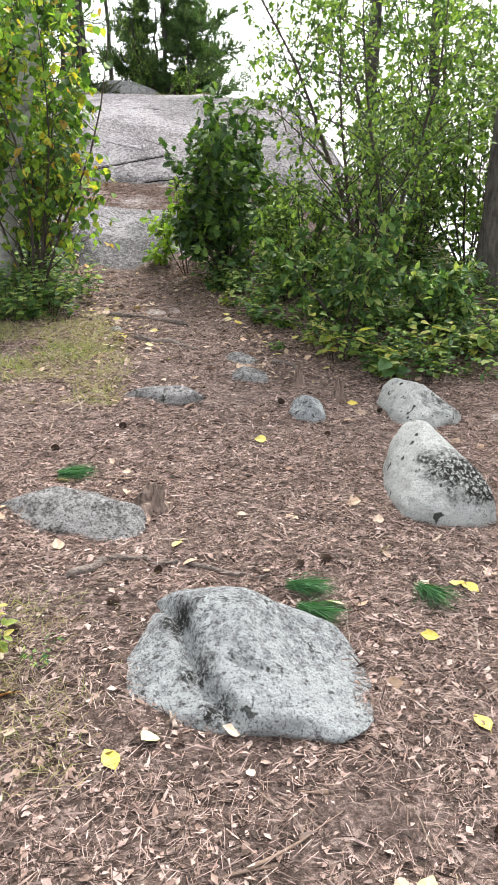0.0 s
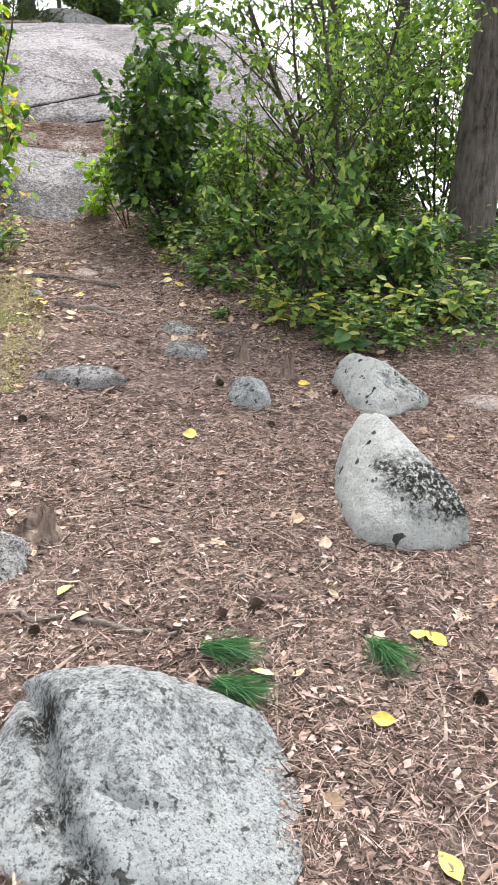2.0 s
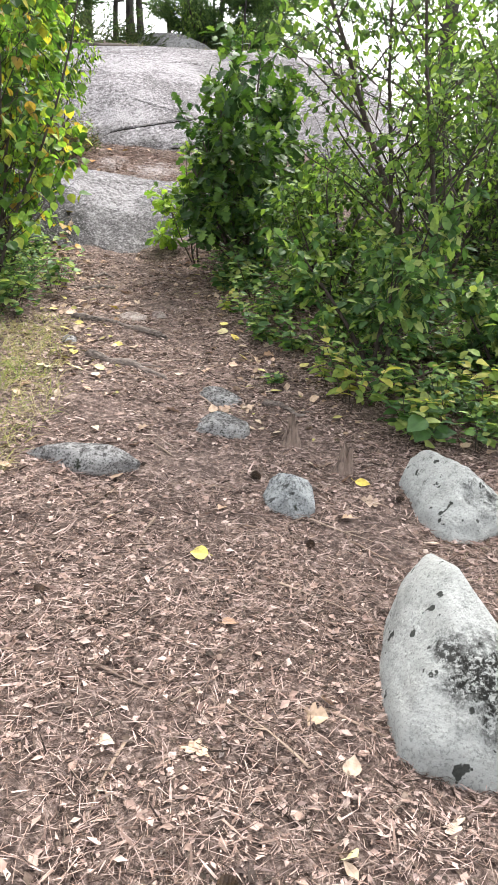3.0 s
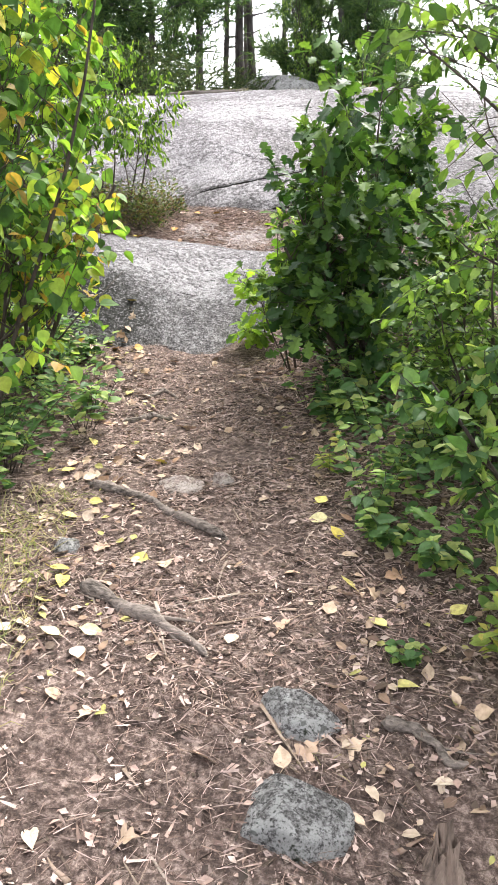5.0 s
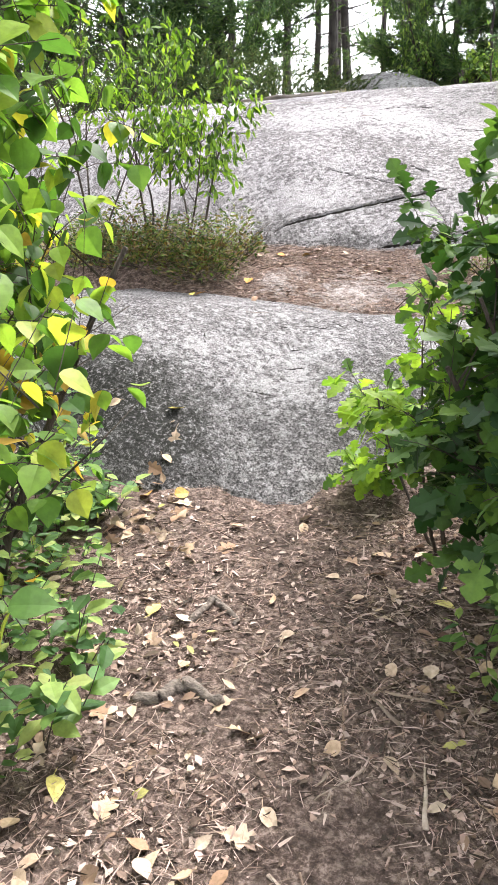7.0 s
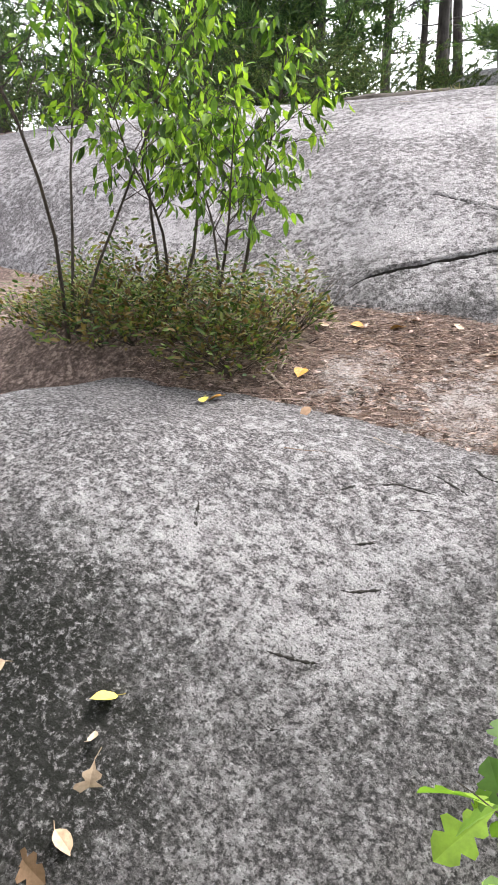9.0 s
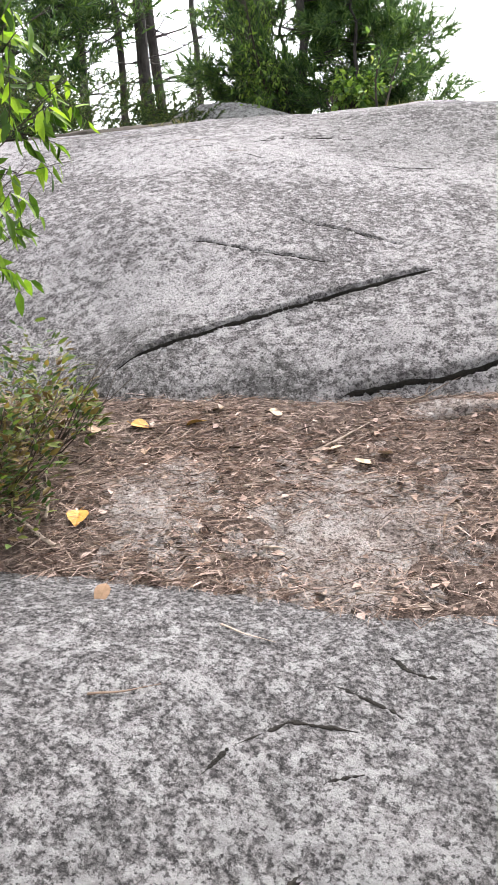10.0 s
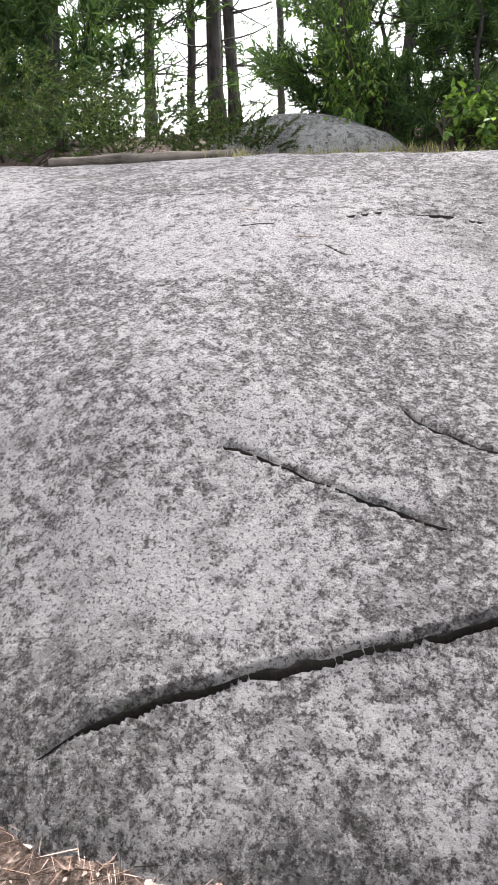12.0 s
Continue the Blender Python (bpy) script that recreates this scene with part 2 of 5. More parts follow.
M_LOG = wood_material("weathered_log", (0.035, 0.029, 0.025), (0.16, 0.138, 0.12), 30, (0.1, 1, 1), 0.02)
# near-black colour that stands in for the shade inside rock cracks
M_CRACKSHADE = wood_material("painted_crevice_shade", (0.004, 0.0035, 0.003), (0.016, 0.013, 0.011), 70, (1, 1, 1), 0.01)
M_STICK = varied_material("dead_twig", [(0.2, 0.14, 0.11), (0.32, 0.25, 0.2), (0.12, 0.085, 0.07), (0.4, 0.33, 0.28)], 0.85)
M_YLEAF = varied_material("fallen_yellow_leaf", [(0.62, 0.5, 0.1), (0.66, 0.58, 0.2), (0.56, 0.5, 0.12), (0.66, 0.6, 0.32)], 0.6)
M_TLEAF = varied_material("fallen_tan_leaf", [(0.5, 0.36, 0.25), (0.58, 0.45, 0.34), (0.4, 0.27, 0.19), (0.6, 0.5, 0.4), (0.32, 0.2, 0.13)], 0.7)
M_RLEAF = varied_material("fallen_red_leaf", [(0.55, 0.03, 0.06), (0.45, 0.04, 0.05), (0.4, 0.09, 0.06)], 0.6)
M_OLEAF = varied_material("fallen_orange_leaf", [(0.6, 0.3, 0.06), (0.5, 0.22, 0.07), (0.62, 0.4, 0.1)], 0.6)


def water_material():
    m, nt, b = mat_new("lake_water", 0.12)
    b.inputs["Base Color"].default_value = (0.12, 0.16, 0.18, 1)
    b.inputs["Specular IOR Level"].default_value = 0.5
    bump(nt, b, noise_node(nt, 0.8, 3), 0.2, 0.05)
    return m


M_WATER = water_material()


# ---- shape of the land ----
rng = np.random.default_rng(7)


def lattice(ix, iy, seed):
    h = np.sin(ix * 127.1 + iy * 311.7 + seed * 74.7) * 43758.5453
    return h - np.floor(h)


def vnoise(x, y, seed=0):
    x, y = np.asarray(x, float), np.asarray(y, float)
    ix, iy = np.floor(x), np.floor(y)
    fx, fy = x - ix, y - iy
    fx, fy = fx * fx * (3 - 2 * fx), fy * fy * (3 - 2 * fy)
    a, b = lattice(ix, iy, seed), lattice(ix + 1, iy, seed)
    c, d = lattice(ix, iy + 1, seed), lattice(ix + 1, iy + 1, seed)
    return (a + (b - a) * fx) * (1 - fy) + (c + (d - c) * fx) * fy - 0.5


def fbm(x, y, scale, seed=0, octaves=4):
    out, amp = 0.0, 1.0
    for o in range(octaves):
        out = out + amp * vnoise(x * scale, y * scale, seed + o)
        scale, amp = scale * 2.03, amp * 0.5
    return out


def smooth(a, b, v):
    t = np.clip((v - a) / (b - a), 0, 1)
    return t * t * (3 - 2 * t)


def profile(y, ys, zs):
    """A rounded profile through a few heights."""
    return (np.interp(y - 0.12, ys, zs) + 2 * np.interp(y, ys, zs) + np.interp(y + 0.12, ys, zs)) / 4


def soil_height(x, y):
    x, y = np.asarray(x, float), np.asarray(y, float)
    z = profile(y, [-30, -6, 0, 2, 3, 4.4, 5.2, 6.2, 7.3, 8, 8.5, 9.2, 10.2, 10.9, 11.1, 12, 14.0, 15.0, 17, 19, 24, 40, 70, 110],
                [-3, -0.3, 0.03, 0.14, 0.2, 0.3, 0.37, 0.48, 0.55, 0.6, 0.68, 0.88, 1.30, 1.51, 1.6, 1.66, 2.6, 3.02, 3.3, 3.7, 3.8, 2.5, -6, -9])
    near = 1 - smooth(4.5, 7.5, y)
    z = z - 0.13 * np.tanh(x / 1.2) * 1.2 * near
    z = z + 0.16 * smooth(-1.0, -2.6, x) * smooth(4.8, 6.2, y) * (1 - smooth(8.6, 9.4, y))
    z = z + 0.10 * smooth(-0.5, 0.5, x) * smooth(5.4, 7.0, y) * (1 - smooth(8.2, 9.5, y))
    z = z + 0.26 * np.exp(-(((x + 3.2) / 0.9) ** 2 + ((y - 10.45) / 0.45) ** 2))
    z = z - smooth(1.6, 16, x) * 7.0
    z = z - (0.55 * np.maximum(x - 0.2, 0) * smooth(8.2, 10.5, y) + 0.35 * np.maximum(x + 1.4, 0) * smooth(14, 16, y)) * (1 - smooth(40, 70, y))
    z = z - smooth(-60, -110, x) * 12
    z = z + 0.035 * fbm(x, y, 1.3, 3) + 0.018 * fbm(x, y, 7, 9, 3)
    return np.maximum(z, -9.5)


def slab_height(x, y):
    x, y = np.asarray(x, float), np.asarray(y, float)
    z = profile(y, [6.0, 7.8, 8.2, 8.5, 9, 9.5, 10, 10.25, 10.7, 11.5, 13], [-6, 0.1, 0.52, 0.73, 0.99, 1.20, 1.30, 1.29, 1.15, 0.5, -6])
    side = -1.6 - x
    z = z + (0.40 - 0.24 * smooth(9.3, 10.1, y)) * np.where(side > 0, 0.8 * np.tanh(side / 0.8), 0.35 * np.maximum(side, -1.3))
    z = z - 0.5 * smooth(-2.9, -4.0, x) - 0.6 * smooth(-0.7, 0.1, x - 0.3 * (y - 9.4))
    z = z - 0.35 * np.maximum(-2.0 - x, 0) * (1 - smooth(8.3, 8.9, y)) - 0.6 * np.maximum(x + 1.3, 0) * (1 - smooth(8.4, 9.3, y))
    z = z + 0.035 * smooth(8.25, 8.5, y) * (1 - smooth(8.95, 9.4, y))
    return z + 0.03 * fbm(x, y, 1.1, 21) + 0.014 * fbm(x, y, 6, 22, 4)


CRACK_BIG = [(-2.31, 11.285), (-2.18, 11.345), (-2.08, 11.39), (-1.94, 11.44), (-1.85, 11.465), (-1.7, 11.51), (-1.6, 11.54), (-1.5, 11.57), (-1.38, 11.61), (-1.26, 11.655), (-1.15, 11.69), (-1.06, 11.725)]
CRACK_A = [(-2.12, 11.975), (-2.0, 11.955), (-1.9, 11.915), (-1.78, 11.88), (-1.69, 11.84), (-1.58, 11.815), (-1.49, 11.79)]
CRACK_B = [(-1.66, 12.175), (-1.55, 12.09), (-1.47, 12.06), (-1.37, 12.025), (-1.27, 11.99), (-1.17, 11.945)]
CRACK_LOW = [(-1.47, 11.13), (-1.37, 11.14), (-1.27, 11.147), (-1.15, 11.16), (-0.95, 11.2), (-0.6, 11.3)]
CRACK_UP = [(-1.95, 13.3), (-1.75, 13.42), (-1.5, 13.44), (-1.3, 13.4)]


def line_distance(x, y, line):
    """Distance to a line of points, how far along it, and the side (plus: to the left of its way)."""
    best = np.full(np.shape(x), 9.0)
    side = np.zeros(np.shape(x))
    along = np.zeros(np.shape(x))
    n = len(line) - 1
    for i, ((ax, ay), (bx, by)) in enumerate(zip(line, line[1:])):
        dx, dy = bx - ax, by - ay
        t = np.clip(((x - ax) * dx + (y - ay) * dy) / (dx * dx + dy * dy), 0, 1)
        d = np.hypot(x - ax - t * dx, y - ay - t * dy)
        near = d < best
        best = np.where(near, d, best)
        side = np.where(near, np.sign(dx * (y - ay) - dy * (x - ax)), side)
        along = np.where(near, (i + t) / n, along)
    return best, along, side


def dome_height(x, y):
    x, y = np.asarray(x, float), np.asarray(y, float)
    ys = [9.0, 10.5, 10.95, 11.1, 11.2, 11.42, 11.75, 12.1, 12.4, 12.83, 13.45, 14.0, 14.6, 15.4, 16.5, 18]
    zs = [-6, 0.75, 1.36, 1.595, 1.705, 1.84, 2.04, 2.24, 2.37, 2.53, 2.78, 2.96, 3.07, 3.1, 3.0, 2.6]
    back = 0.32 * np.maximum(-2.25 - x, 0) * (1 - smooth(12.0, 13.5, y))
    z = np.interp(y - back, ys, zs) * 0.5 + 0.25 * (np.interp(y - back - 0.07, ys, zs) + np.interp(y - back + 0.07, ys, zs))
    z = z - 0.13 * np.clip(x + 1.7, -0.7, 1.3) * smooth(11.5, 12.2, y) * (1 - 0.75 * smooth(13.2, 14.2, y))
    z = z - 0.085 * np.maximum(x + 0.7, 0) ** 1.6 - 0.9 * np.maximum(x - 0.75, 0) ** 1.5
    z = z - 0.02 * np.maximum(-5.5 - x, 0) ** 1.5
    z = z + 0.05 * fbm(x, y, 0.6, 31) + 0.012 * fbm(x, y, 5, 32, 4)
    wob = 0.016 * fbm(x, y, 12, 41, 4)
    for line, depth, width, step in ((CRACK_BIG, 0.05, 0.0075, 0.02), (CRACK_A, 0.03, 0.0055, 0.004), (CRACK_B, 0.03, 0.0055, 0.004), (CRACK_LOW, 0.05, 0.008, 0.02), (CRACK_UP, 0.02, 0.008, 0.004)):
        d, along, side = line_distance(x + wob, y + wob, line)
        ends = np.clip(np.minimum(along, 1 - along) * 9 + 0.12, 0, 1)
        uneven = np.clip(0.75 + 0.9 * vnoise(along * 23, along * 0, 61) + 0.5 * vnoise(along * 71, along * 0, 62), 0.5, 1.3)
        z = z - depth * ends * uneven * np.exp(-(d / (width * uneven)) ** 4)
        z = z + step * ends * np.where(side > 0, 1, 0) * np.exp(-d / 0.3)
    return z


def top_height(x, y):
    return np.maximum(np.maximum(soil_height(x, y), slab_height(x, y)), np.where(np.asarray(x, float) < 2.5, dome_height(x, y), -99))


PLACE_X, PLACE_Y = np.arange(-14, 6.01, 0.04), np.arange(0, 25.01, 0.04)
PLACE_Z = top_height(*np.meshgrid(PLACE_X, PLACE_Y))


def mesh_object(name, verts, faces, material, parent=None, shade=True):
    me = bpy.data.meshes.new(name)
    me.from_pydata(verts if isinstance(verts, list) else verts.tolist(), [], faces if isinstance(faces, list) else faces.tolist())
    me.materials.append(material)
    if shade:
        me.shade_smooth()
    ob = new(name, me)
    if parent is not None:
        ob.parent = parent
    return ob


def terrain(name, xs, ys, height, material, keep=None):
    X, Y = np.meshgrid(xs, ys)
    Z = height(X, Y)
    w, n = len(xs), len(ys)
    verts = np.stack([X.ravel(), Y.ravel(), Z.ravel()], 1)
    i = (np.arange(n - 1)[:, None] * w + np.arange(w - 1)[None, :]).ravel()
    faces = np.stack([i, i + 1, i + w + 1, i + w], 1)
    if keep is not None:
        k = keep(X, Y, Z).ravel()
        faces = faces[k[faces].any(1)]
        used = np.unique(faces)
        remap = np.zeros(len(verts), int)
        remap[used] = np.arange(len(used))
        verts, faces = verts[used], remap[faces]
    return mesh_object(name, verts, faces, material)


def spaced(*runs):
    """Grid lines: (from, to, step) runs joined."""
    return np.unique(np.round(np.concatenate([np.arange(a, b + s * 0.5, s) for a, b, s in runs]), 4))


gx = spaced((-400, -60, 20), (-60, -8, 2), (-8, -3, 0.25), (-3, 2.2, 0.045), (2.2, 8, 0.25), (8, 60, 2), (60, 400, 20))
gy = spaced((-400, -40, 20), (-40, -4, 2), (-4, 0, 0.2), (0, 11.6, 0.045), (11.6, 24, 0.3), (24, 80, 2), (80, 400, 20))
ground = terrain("ground", gx, gy, soil_height, M_SOIL)
tagged(ground, "reddish brown forest soil strewn with pine needles", "ground", kind="structure")

slab = terrain("rock_slab", spaced((-3.9, 0.3, 0.02)), spaced((7.9, 10.8, 0.02)), slab_height, M_SLABLOW,
               lambda X, Y, Z: Z > soil_height(X, Y) - 0.08)
tagged(slab, "low grey granite slab with lichen rising from the path", "rock", kind="structure")

dome = terrain("rock_dome", spaced((-14, -4, 0.25), (-4, -2.6, 0.05), (-2.6, -0.9, 0.007), (-0.9, -0.3, 0.015), (-0.3, 1.2, 0.04), (1.2, 2.6, 0.1)),
               spaced((10.8, 11.0, 0.03), (11.0, 12.3, 0.007), (12.3, 14.6, 0.03), (14.6, 18, 0.15)), dome_height, M_SLAB,
               lambda X, Y, Z: Z > soil_height(X, Y) - 0.12)
tagged(dome, "large grey granite dome with dark cracks and lichen", "rock", kind="structure")

def bedrock_height(x, y):
    """Worn rock that just shows through the needle mat between slab and dome."""
    near = np.exp(-(((x + 1.42) / 0.42) ** 2 + ((y - 10.5) / 0.34) ** 2)) + 0.8 * np.exp(-(((x + 2.02) / 0.16) ** 2 + ((y - 10.5) / 0.3) ** 2)) + 0.5 * np.exp(-(((x + 1.7) / 0.5) ** 2 + ((y - 10.12) / 0.14) ** 2))
    return soil_height(x, y) - 0.018 + 0.03 * np.minimum(near, 1.0) + 0.02 * fbm(x, y, 3.1, 91, 5) + 0.01 * fbm(x, y, 17, 92, 3)


bedrock = terrain("bedrock", spaced((-2.7, -0.5, 0.014)), spaced((9.8, 11.1, 0.014)), bedrock_height, M_WORN,
                  lambda X, Y, Z: Z > soil_height(X, Y) - 0.01)
tagged(bedrock, "worn pinkish bedrock showing through the needles", "rock", kind="structure")

water = mesh_object("water", [(-3000, -3000, -6), (3000, -3000, -6), (3000, 3000, -6), (-3000, 3000, -6)], [(0, 1, 2, 3)], M_WATER)
tagged(water, "pale lake water under a white sky", "water", kind="structure")


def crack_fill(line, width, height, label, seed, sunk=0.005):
    """A near-black strip along a crack, with an uneven width, in place of its shade."""
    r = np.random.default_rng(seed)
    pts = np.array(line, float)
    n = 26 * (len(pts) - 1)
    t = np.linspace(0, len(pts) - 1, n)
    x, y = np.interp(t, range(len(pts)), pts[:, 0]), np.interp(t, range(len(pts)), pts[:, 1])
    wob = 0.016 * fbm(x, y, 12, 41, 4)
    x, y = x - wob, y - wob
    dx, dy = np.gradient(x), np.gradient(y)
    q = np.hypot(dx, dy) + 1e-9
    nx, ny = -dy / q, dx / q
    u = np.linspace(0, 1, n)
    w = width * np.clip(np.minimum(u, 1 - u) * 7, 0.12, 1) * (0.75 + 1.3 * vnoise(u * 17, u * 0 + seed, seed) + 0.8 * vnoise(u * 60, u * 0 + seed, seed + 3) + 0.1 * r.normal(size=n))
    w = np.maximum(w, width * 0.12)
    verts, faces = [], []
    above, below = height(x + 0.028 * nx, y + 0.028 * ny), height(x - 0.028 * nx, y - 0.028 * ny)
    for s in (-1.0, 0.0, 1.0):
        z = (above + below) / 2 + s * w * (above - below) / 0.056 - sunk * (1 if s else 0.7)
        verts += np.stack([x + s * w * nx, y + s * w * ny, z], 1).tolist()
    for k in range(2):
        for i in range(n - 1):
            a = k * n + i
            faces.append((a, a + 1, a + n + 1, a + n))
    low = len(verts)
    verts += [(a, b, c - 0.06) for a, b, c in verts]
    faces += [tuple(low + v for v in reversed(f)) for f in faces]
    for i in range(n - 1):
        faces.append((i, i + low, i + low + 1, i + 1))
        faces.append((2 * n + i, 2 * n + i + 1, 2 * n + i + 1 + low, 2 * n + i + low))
    ob = mesh_object("crack_humus", verts, faces, M_CRACKSHADE)
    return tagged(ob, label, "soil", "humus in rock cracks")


# crack shade put in as dark strips, on the dome and the slab
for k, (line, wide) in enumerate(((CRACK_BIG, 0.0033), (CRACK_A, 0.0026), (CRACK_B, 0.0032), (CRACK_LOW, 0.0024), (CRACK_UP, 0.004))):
    crack_fill(line, wide, dome_height, "dark strip in place of the shade in a rock crack", 500 + k)
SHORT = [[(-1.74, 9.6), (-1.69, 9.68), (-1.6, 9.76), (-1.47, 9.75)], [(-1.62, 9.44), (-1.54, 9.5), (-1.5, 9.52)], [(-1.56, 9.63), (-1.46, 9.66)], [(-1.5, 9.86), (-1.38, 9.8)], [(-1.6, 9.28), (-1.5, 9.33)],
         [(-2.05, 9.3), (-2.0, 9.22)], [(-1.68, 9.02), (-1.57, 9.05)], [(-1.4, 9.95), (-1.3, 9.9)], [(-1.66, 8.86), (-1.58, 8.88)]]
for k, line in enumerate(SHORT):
    crack_fill(line, 0.0042, slab_height, "dark strip in place of the shade in a short rock crack", 520 + k, -0.001)
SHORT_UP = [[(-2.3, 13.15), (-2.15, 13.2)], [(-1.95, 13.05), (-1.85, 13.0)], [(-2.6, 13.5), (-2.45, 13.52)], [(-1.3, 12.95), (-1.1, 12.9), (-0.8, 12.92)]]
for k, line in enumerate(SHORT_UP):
    crack_fill(line, 0.005, dome_height, "dark strip in place of the shade in a short rock crack", 540 + k, -0.001)


# ---- builders for things ----
def thing(name, x=0.0, y=0.0, z=0.0):
    ob = new(name)
    ob.location = (x, y, z)
    ob.empty_display_size = 0.1
    return ob


def on_top(x, y):
    i, j = (x + 14) / 0.04, y / 0.04
    a, b = int(i), int(j)
    fx, fy = i - a, j - b
    return float((PLACE_Z[b, a] * (1 - fx) + PLACE_Z[b, a + 1] * fx) * (1 - fy) + (PLACE_Z[b + 1, a] * (1 - fx) + PLACE_Z[b + 1, a + 1] * fx) * fy)


def tube_data(lines, sides=6):
    """Tapered tubes along lines of (point, radius)."""
    verts, faces = [], []
    for line in lines:
        pts = np.array([p for p, r in line], float)
        rad = [r for p, r in line]
        start = len(verts)
        for i in range(len(pts)):
            d = pts[min(i + 1, len(pts) - 1)] - pts[max(i - 1, 0)]
            d = d / (np.linalg.norm(d) + 1e-9)
            ref = np.array([1.0, 0, 0]) if abs(d[0]) < 0.8 else np.array([0, 1.0, 0])
            u = np.cross(d, ref)
            u /= np.linalg.norm(u)
            v = np.cross(d, u)
            for k in range(sides):
                a = 2 * math.pi * k / sides
                verts.append(tuple(pts[i] + rad[i] * (math.cos(a) * u + math.sin(a) * v)))
        for i in range(len(pts) - 1):
            for k in range(sides):
                a, b = start + i * sides + k, start + i * sides + (k + 1) % sides
                faces.append((a, b, b + sides, a + sides))
        faces.append(tuple(range(start + sides - 1, start - 1, -1)))
        end = start + (len(pts) - 1) * sides
        faces.append(tuple(range(end, end + sides)))
    return verts, faces


def tubes(name, lines, material, parent=None, sides=6):
    v, f = tube_data(lines, sides)
    return mesh_object(name, v, f, material, parent)


LEAVES = {
    "ovate": [(0.0, 0.0), (0.3, 0.28), (0.68, 0.23), (1.0, 0.0)],
    "round": [(0.0, 0.0), (0.06, 0.2), (0.2, 0.38), (0.4, 0.44), (0.62, 0.35), (0.84, 0.14), (1.0, 0.0)],
    "lance": [(0.0, 0.0), (0.33, 0.18), (0.7, 0.14), (1.0, 0.0)],
    "oak": [(0.0, 0.0), (0.19, 0.06), (0.28, 0.21), (0.36, 0.2), (0.43, 0.11), (0.52, 0.31), (0.61, 0.34), (0.68, 0.16), (0.78, 0.26), (0.88, 0.2), (1.0, 0.0)],
    "broad": [(0.0, 0.0), (0.1, 0.13), (0.25, 0.26), (0.45, 0.29), (0.65, 0.23), (0.85, 0.1), (1.0, 0.0)],
    "tiny": [(0.0, 0.0), (0.5, 0.3), (1.0, 0.0)],
    "blade": [(0.0, 0.02), (1.0, 0.0)],
}


def unit(a):
    return a / (np.linalg.norm(a, axis=-1, keepdims=True) + 1e-9)


def leaf_arrays(P, D, N, L, shape, fold=0.18, droop=0.2):
    """All leaves of a crown: places, ways of the midrib, normals and lengths."""
    P, D, N, L = np.asarray(P, float), unit(np.asarray(D, float)), np.asarray(N, float), np.asarray(L, float)
    S = unit(np.cross(D, N))
    N = unit(np.cross(S, D))
    prof = LEAVES[shape]
    n = len(prof)
    k = len(P)
    s = np.array([p[0] for p in prof])
    w = np.array([p[1] for p in prof])
    Lc = L[:, None, None]
    bend = -(s ** 2 * droop)[None, :, None]
    mid = P[:, None, :] + Lc * (s[None, :, None] * D[:, None, :] + bend * N[:, None, :])
    inner = slice(1, n - 1)
    up = (w * fold)[None, :, None] * N[:, None, :]
    left = (mid + Lc * (w[None, :, None] * S[:, None, :] + up))[:, inner]
    right = (mid + Lc * (-w[None, :, None] * S[:, None, :] + up))[:, inner]
    V = np.concatenate([mid, left, right], 1).reshape(-1, 3)
    per = n + 2 * (n - 2)
    faces = []
    l0, r0 = n, n + n - 2
    for i in range(n - 1):
        la, lb = (l0 + i - 1 if i > 0 else None), (l0 + i if i < n - 2 else None)
        ra, rb = (r0 + i - 1 if i > 0 else None), (r0 + i if i < n - 2 else None)
        faces.append([v for v in (i, i + 1, lb, la) if v is not None])
        faces.append([v for v in (ra, rb, i + 1, i) if v is not None])
    out = []
    base = np.arange(k) * per
    for f in faces:
        out += (base[:, None] + np.array(f)[None, :]).tolist()
    return V, out


def foliage(name, P, D, N, L, shape, material, parent=None, fold=0.18, droop=0.2):
    V, F = leaf_arrays(P, D, N, L, shape, fold, droop)
    return mesh_object(name, V, F, material, parent, shade=False)


def blades(name, P, D, L, W, material, parent=None, bend=0.0):
    """Thin blades or needles: two triangles to a point each, bent at the middle."""
    P, D = np.asarray(P, float), unit(np.asarray(D, float))
    L, W = np.asarray(L, float)[:, None], np.asarray(W, float)[:, None]
    R = unit(rng.normal(size=P.shape))
    S = unit(np.cross(D, R))
    drop = np.array([0, 0, -1.0])[None, :] * bend * L
    M = P + 0.55 * L * D + 0.3 * drop
    V = np.stack([P - S * W, P + S * W, M + S * W * 0.8, M - S * W * 0.8, P + L * D + drop], 1).reshape(-1, 3)
    b = (np.arange(len(P)) * 5)[:, None]
    F = (b + np.array([[0, 1, 2, 3]])).tolist() + (b + np.array([[3, 2, 4]])).tolist()
    return mesh_object(name, V, F, material, parent, shade=False)


def bough(start, way, length, radius, r, steps=6, wander=0.25, lift=0.0):
    pts, d = [], np.array(way, float)
    d /= np.linalg.norm(d)
    p = np.array(start, float)
    for i in range(steps + 1):
        pts.append((tuple(p), max(0.0012, radius * (1 - 0.82 * i / steps))))
        d = d + r.normal(size=3) * wander * 0.4 + np.array([0, 0, lift])
        d /= np.linalg.norm(d)
        p = p + d * length / steps
    return pts


def spot(line, t):
    f = t * (len(line) - 1)
    i = min(int(f), len(line) - 2)
    a, b = np.array(line[i][0]), np.array(line[i + 1][0])
    return a + (b - a) * (f - i), unit(b - a), line[i][1]


WAY_Y = [0, 1.1, 4.1, 5.7, 7.6, 9.0, 10.1, 12]
WAY_X = [0, 0.35, 0.1, -0.4, -0.97, -1.6, -1.6, -1.6]


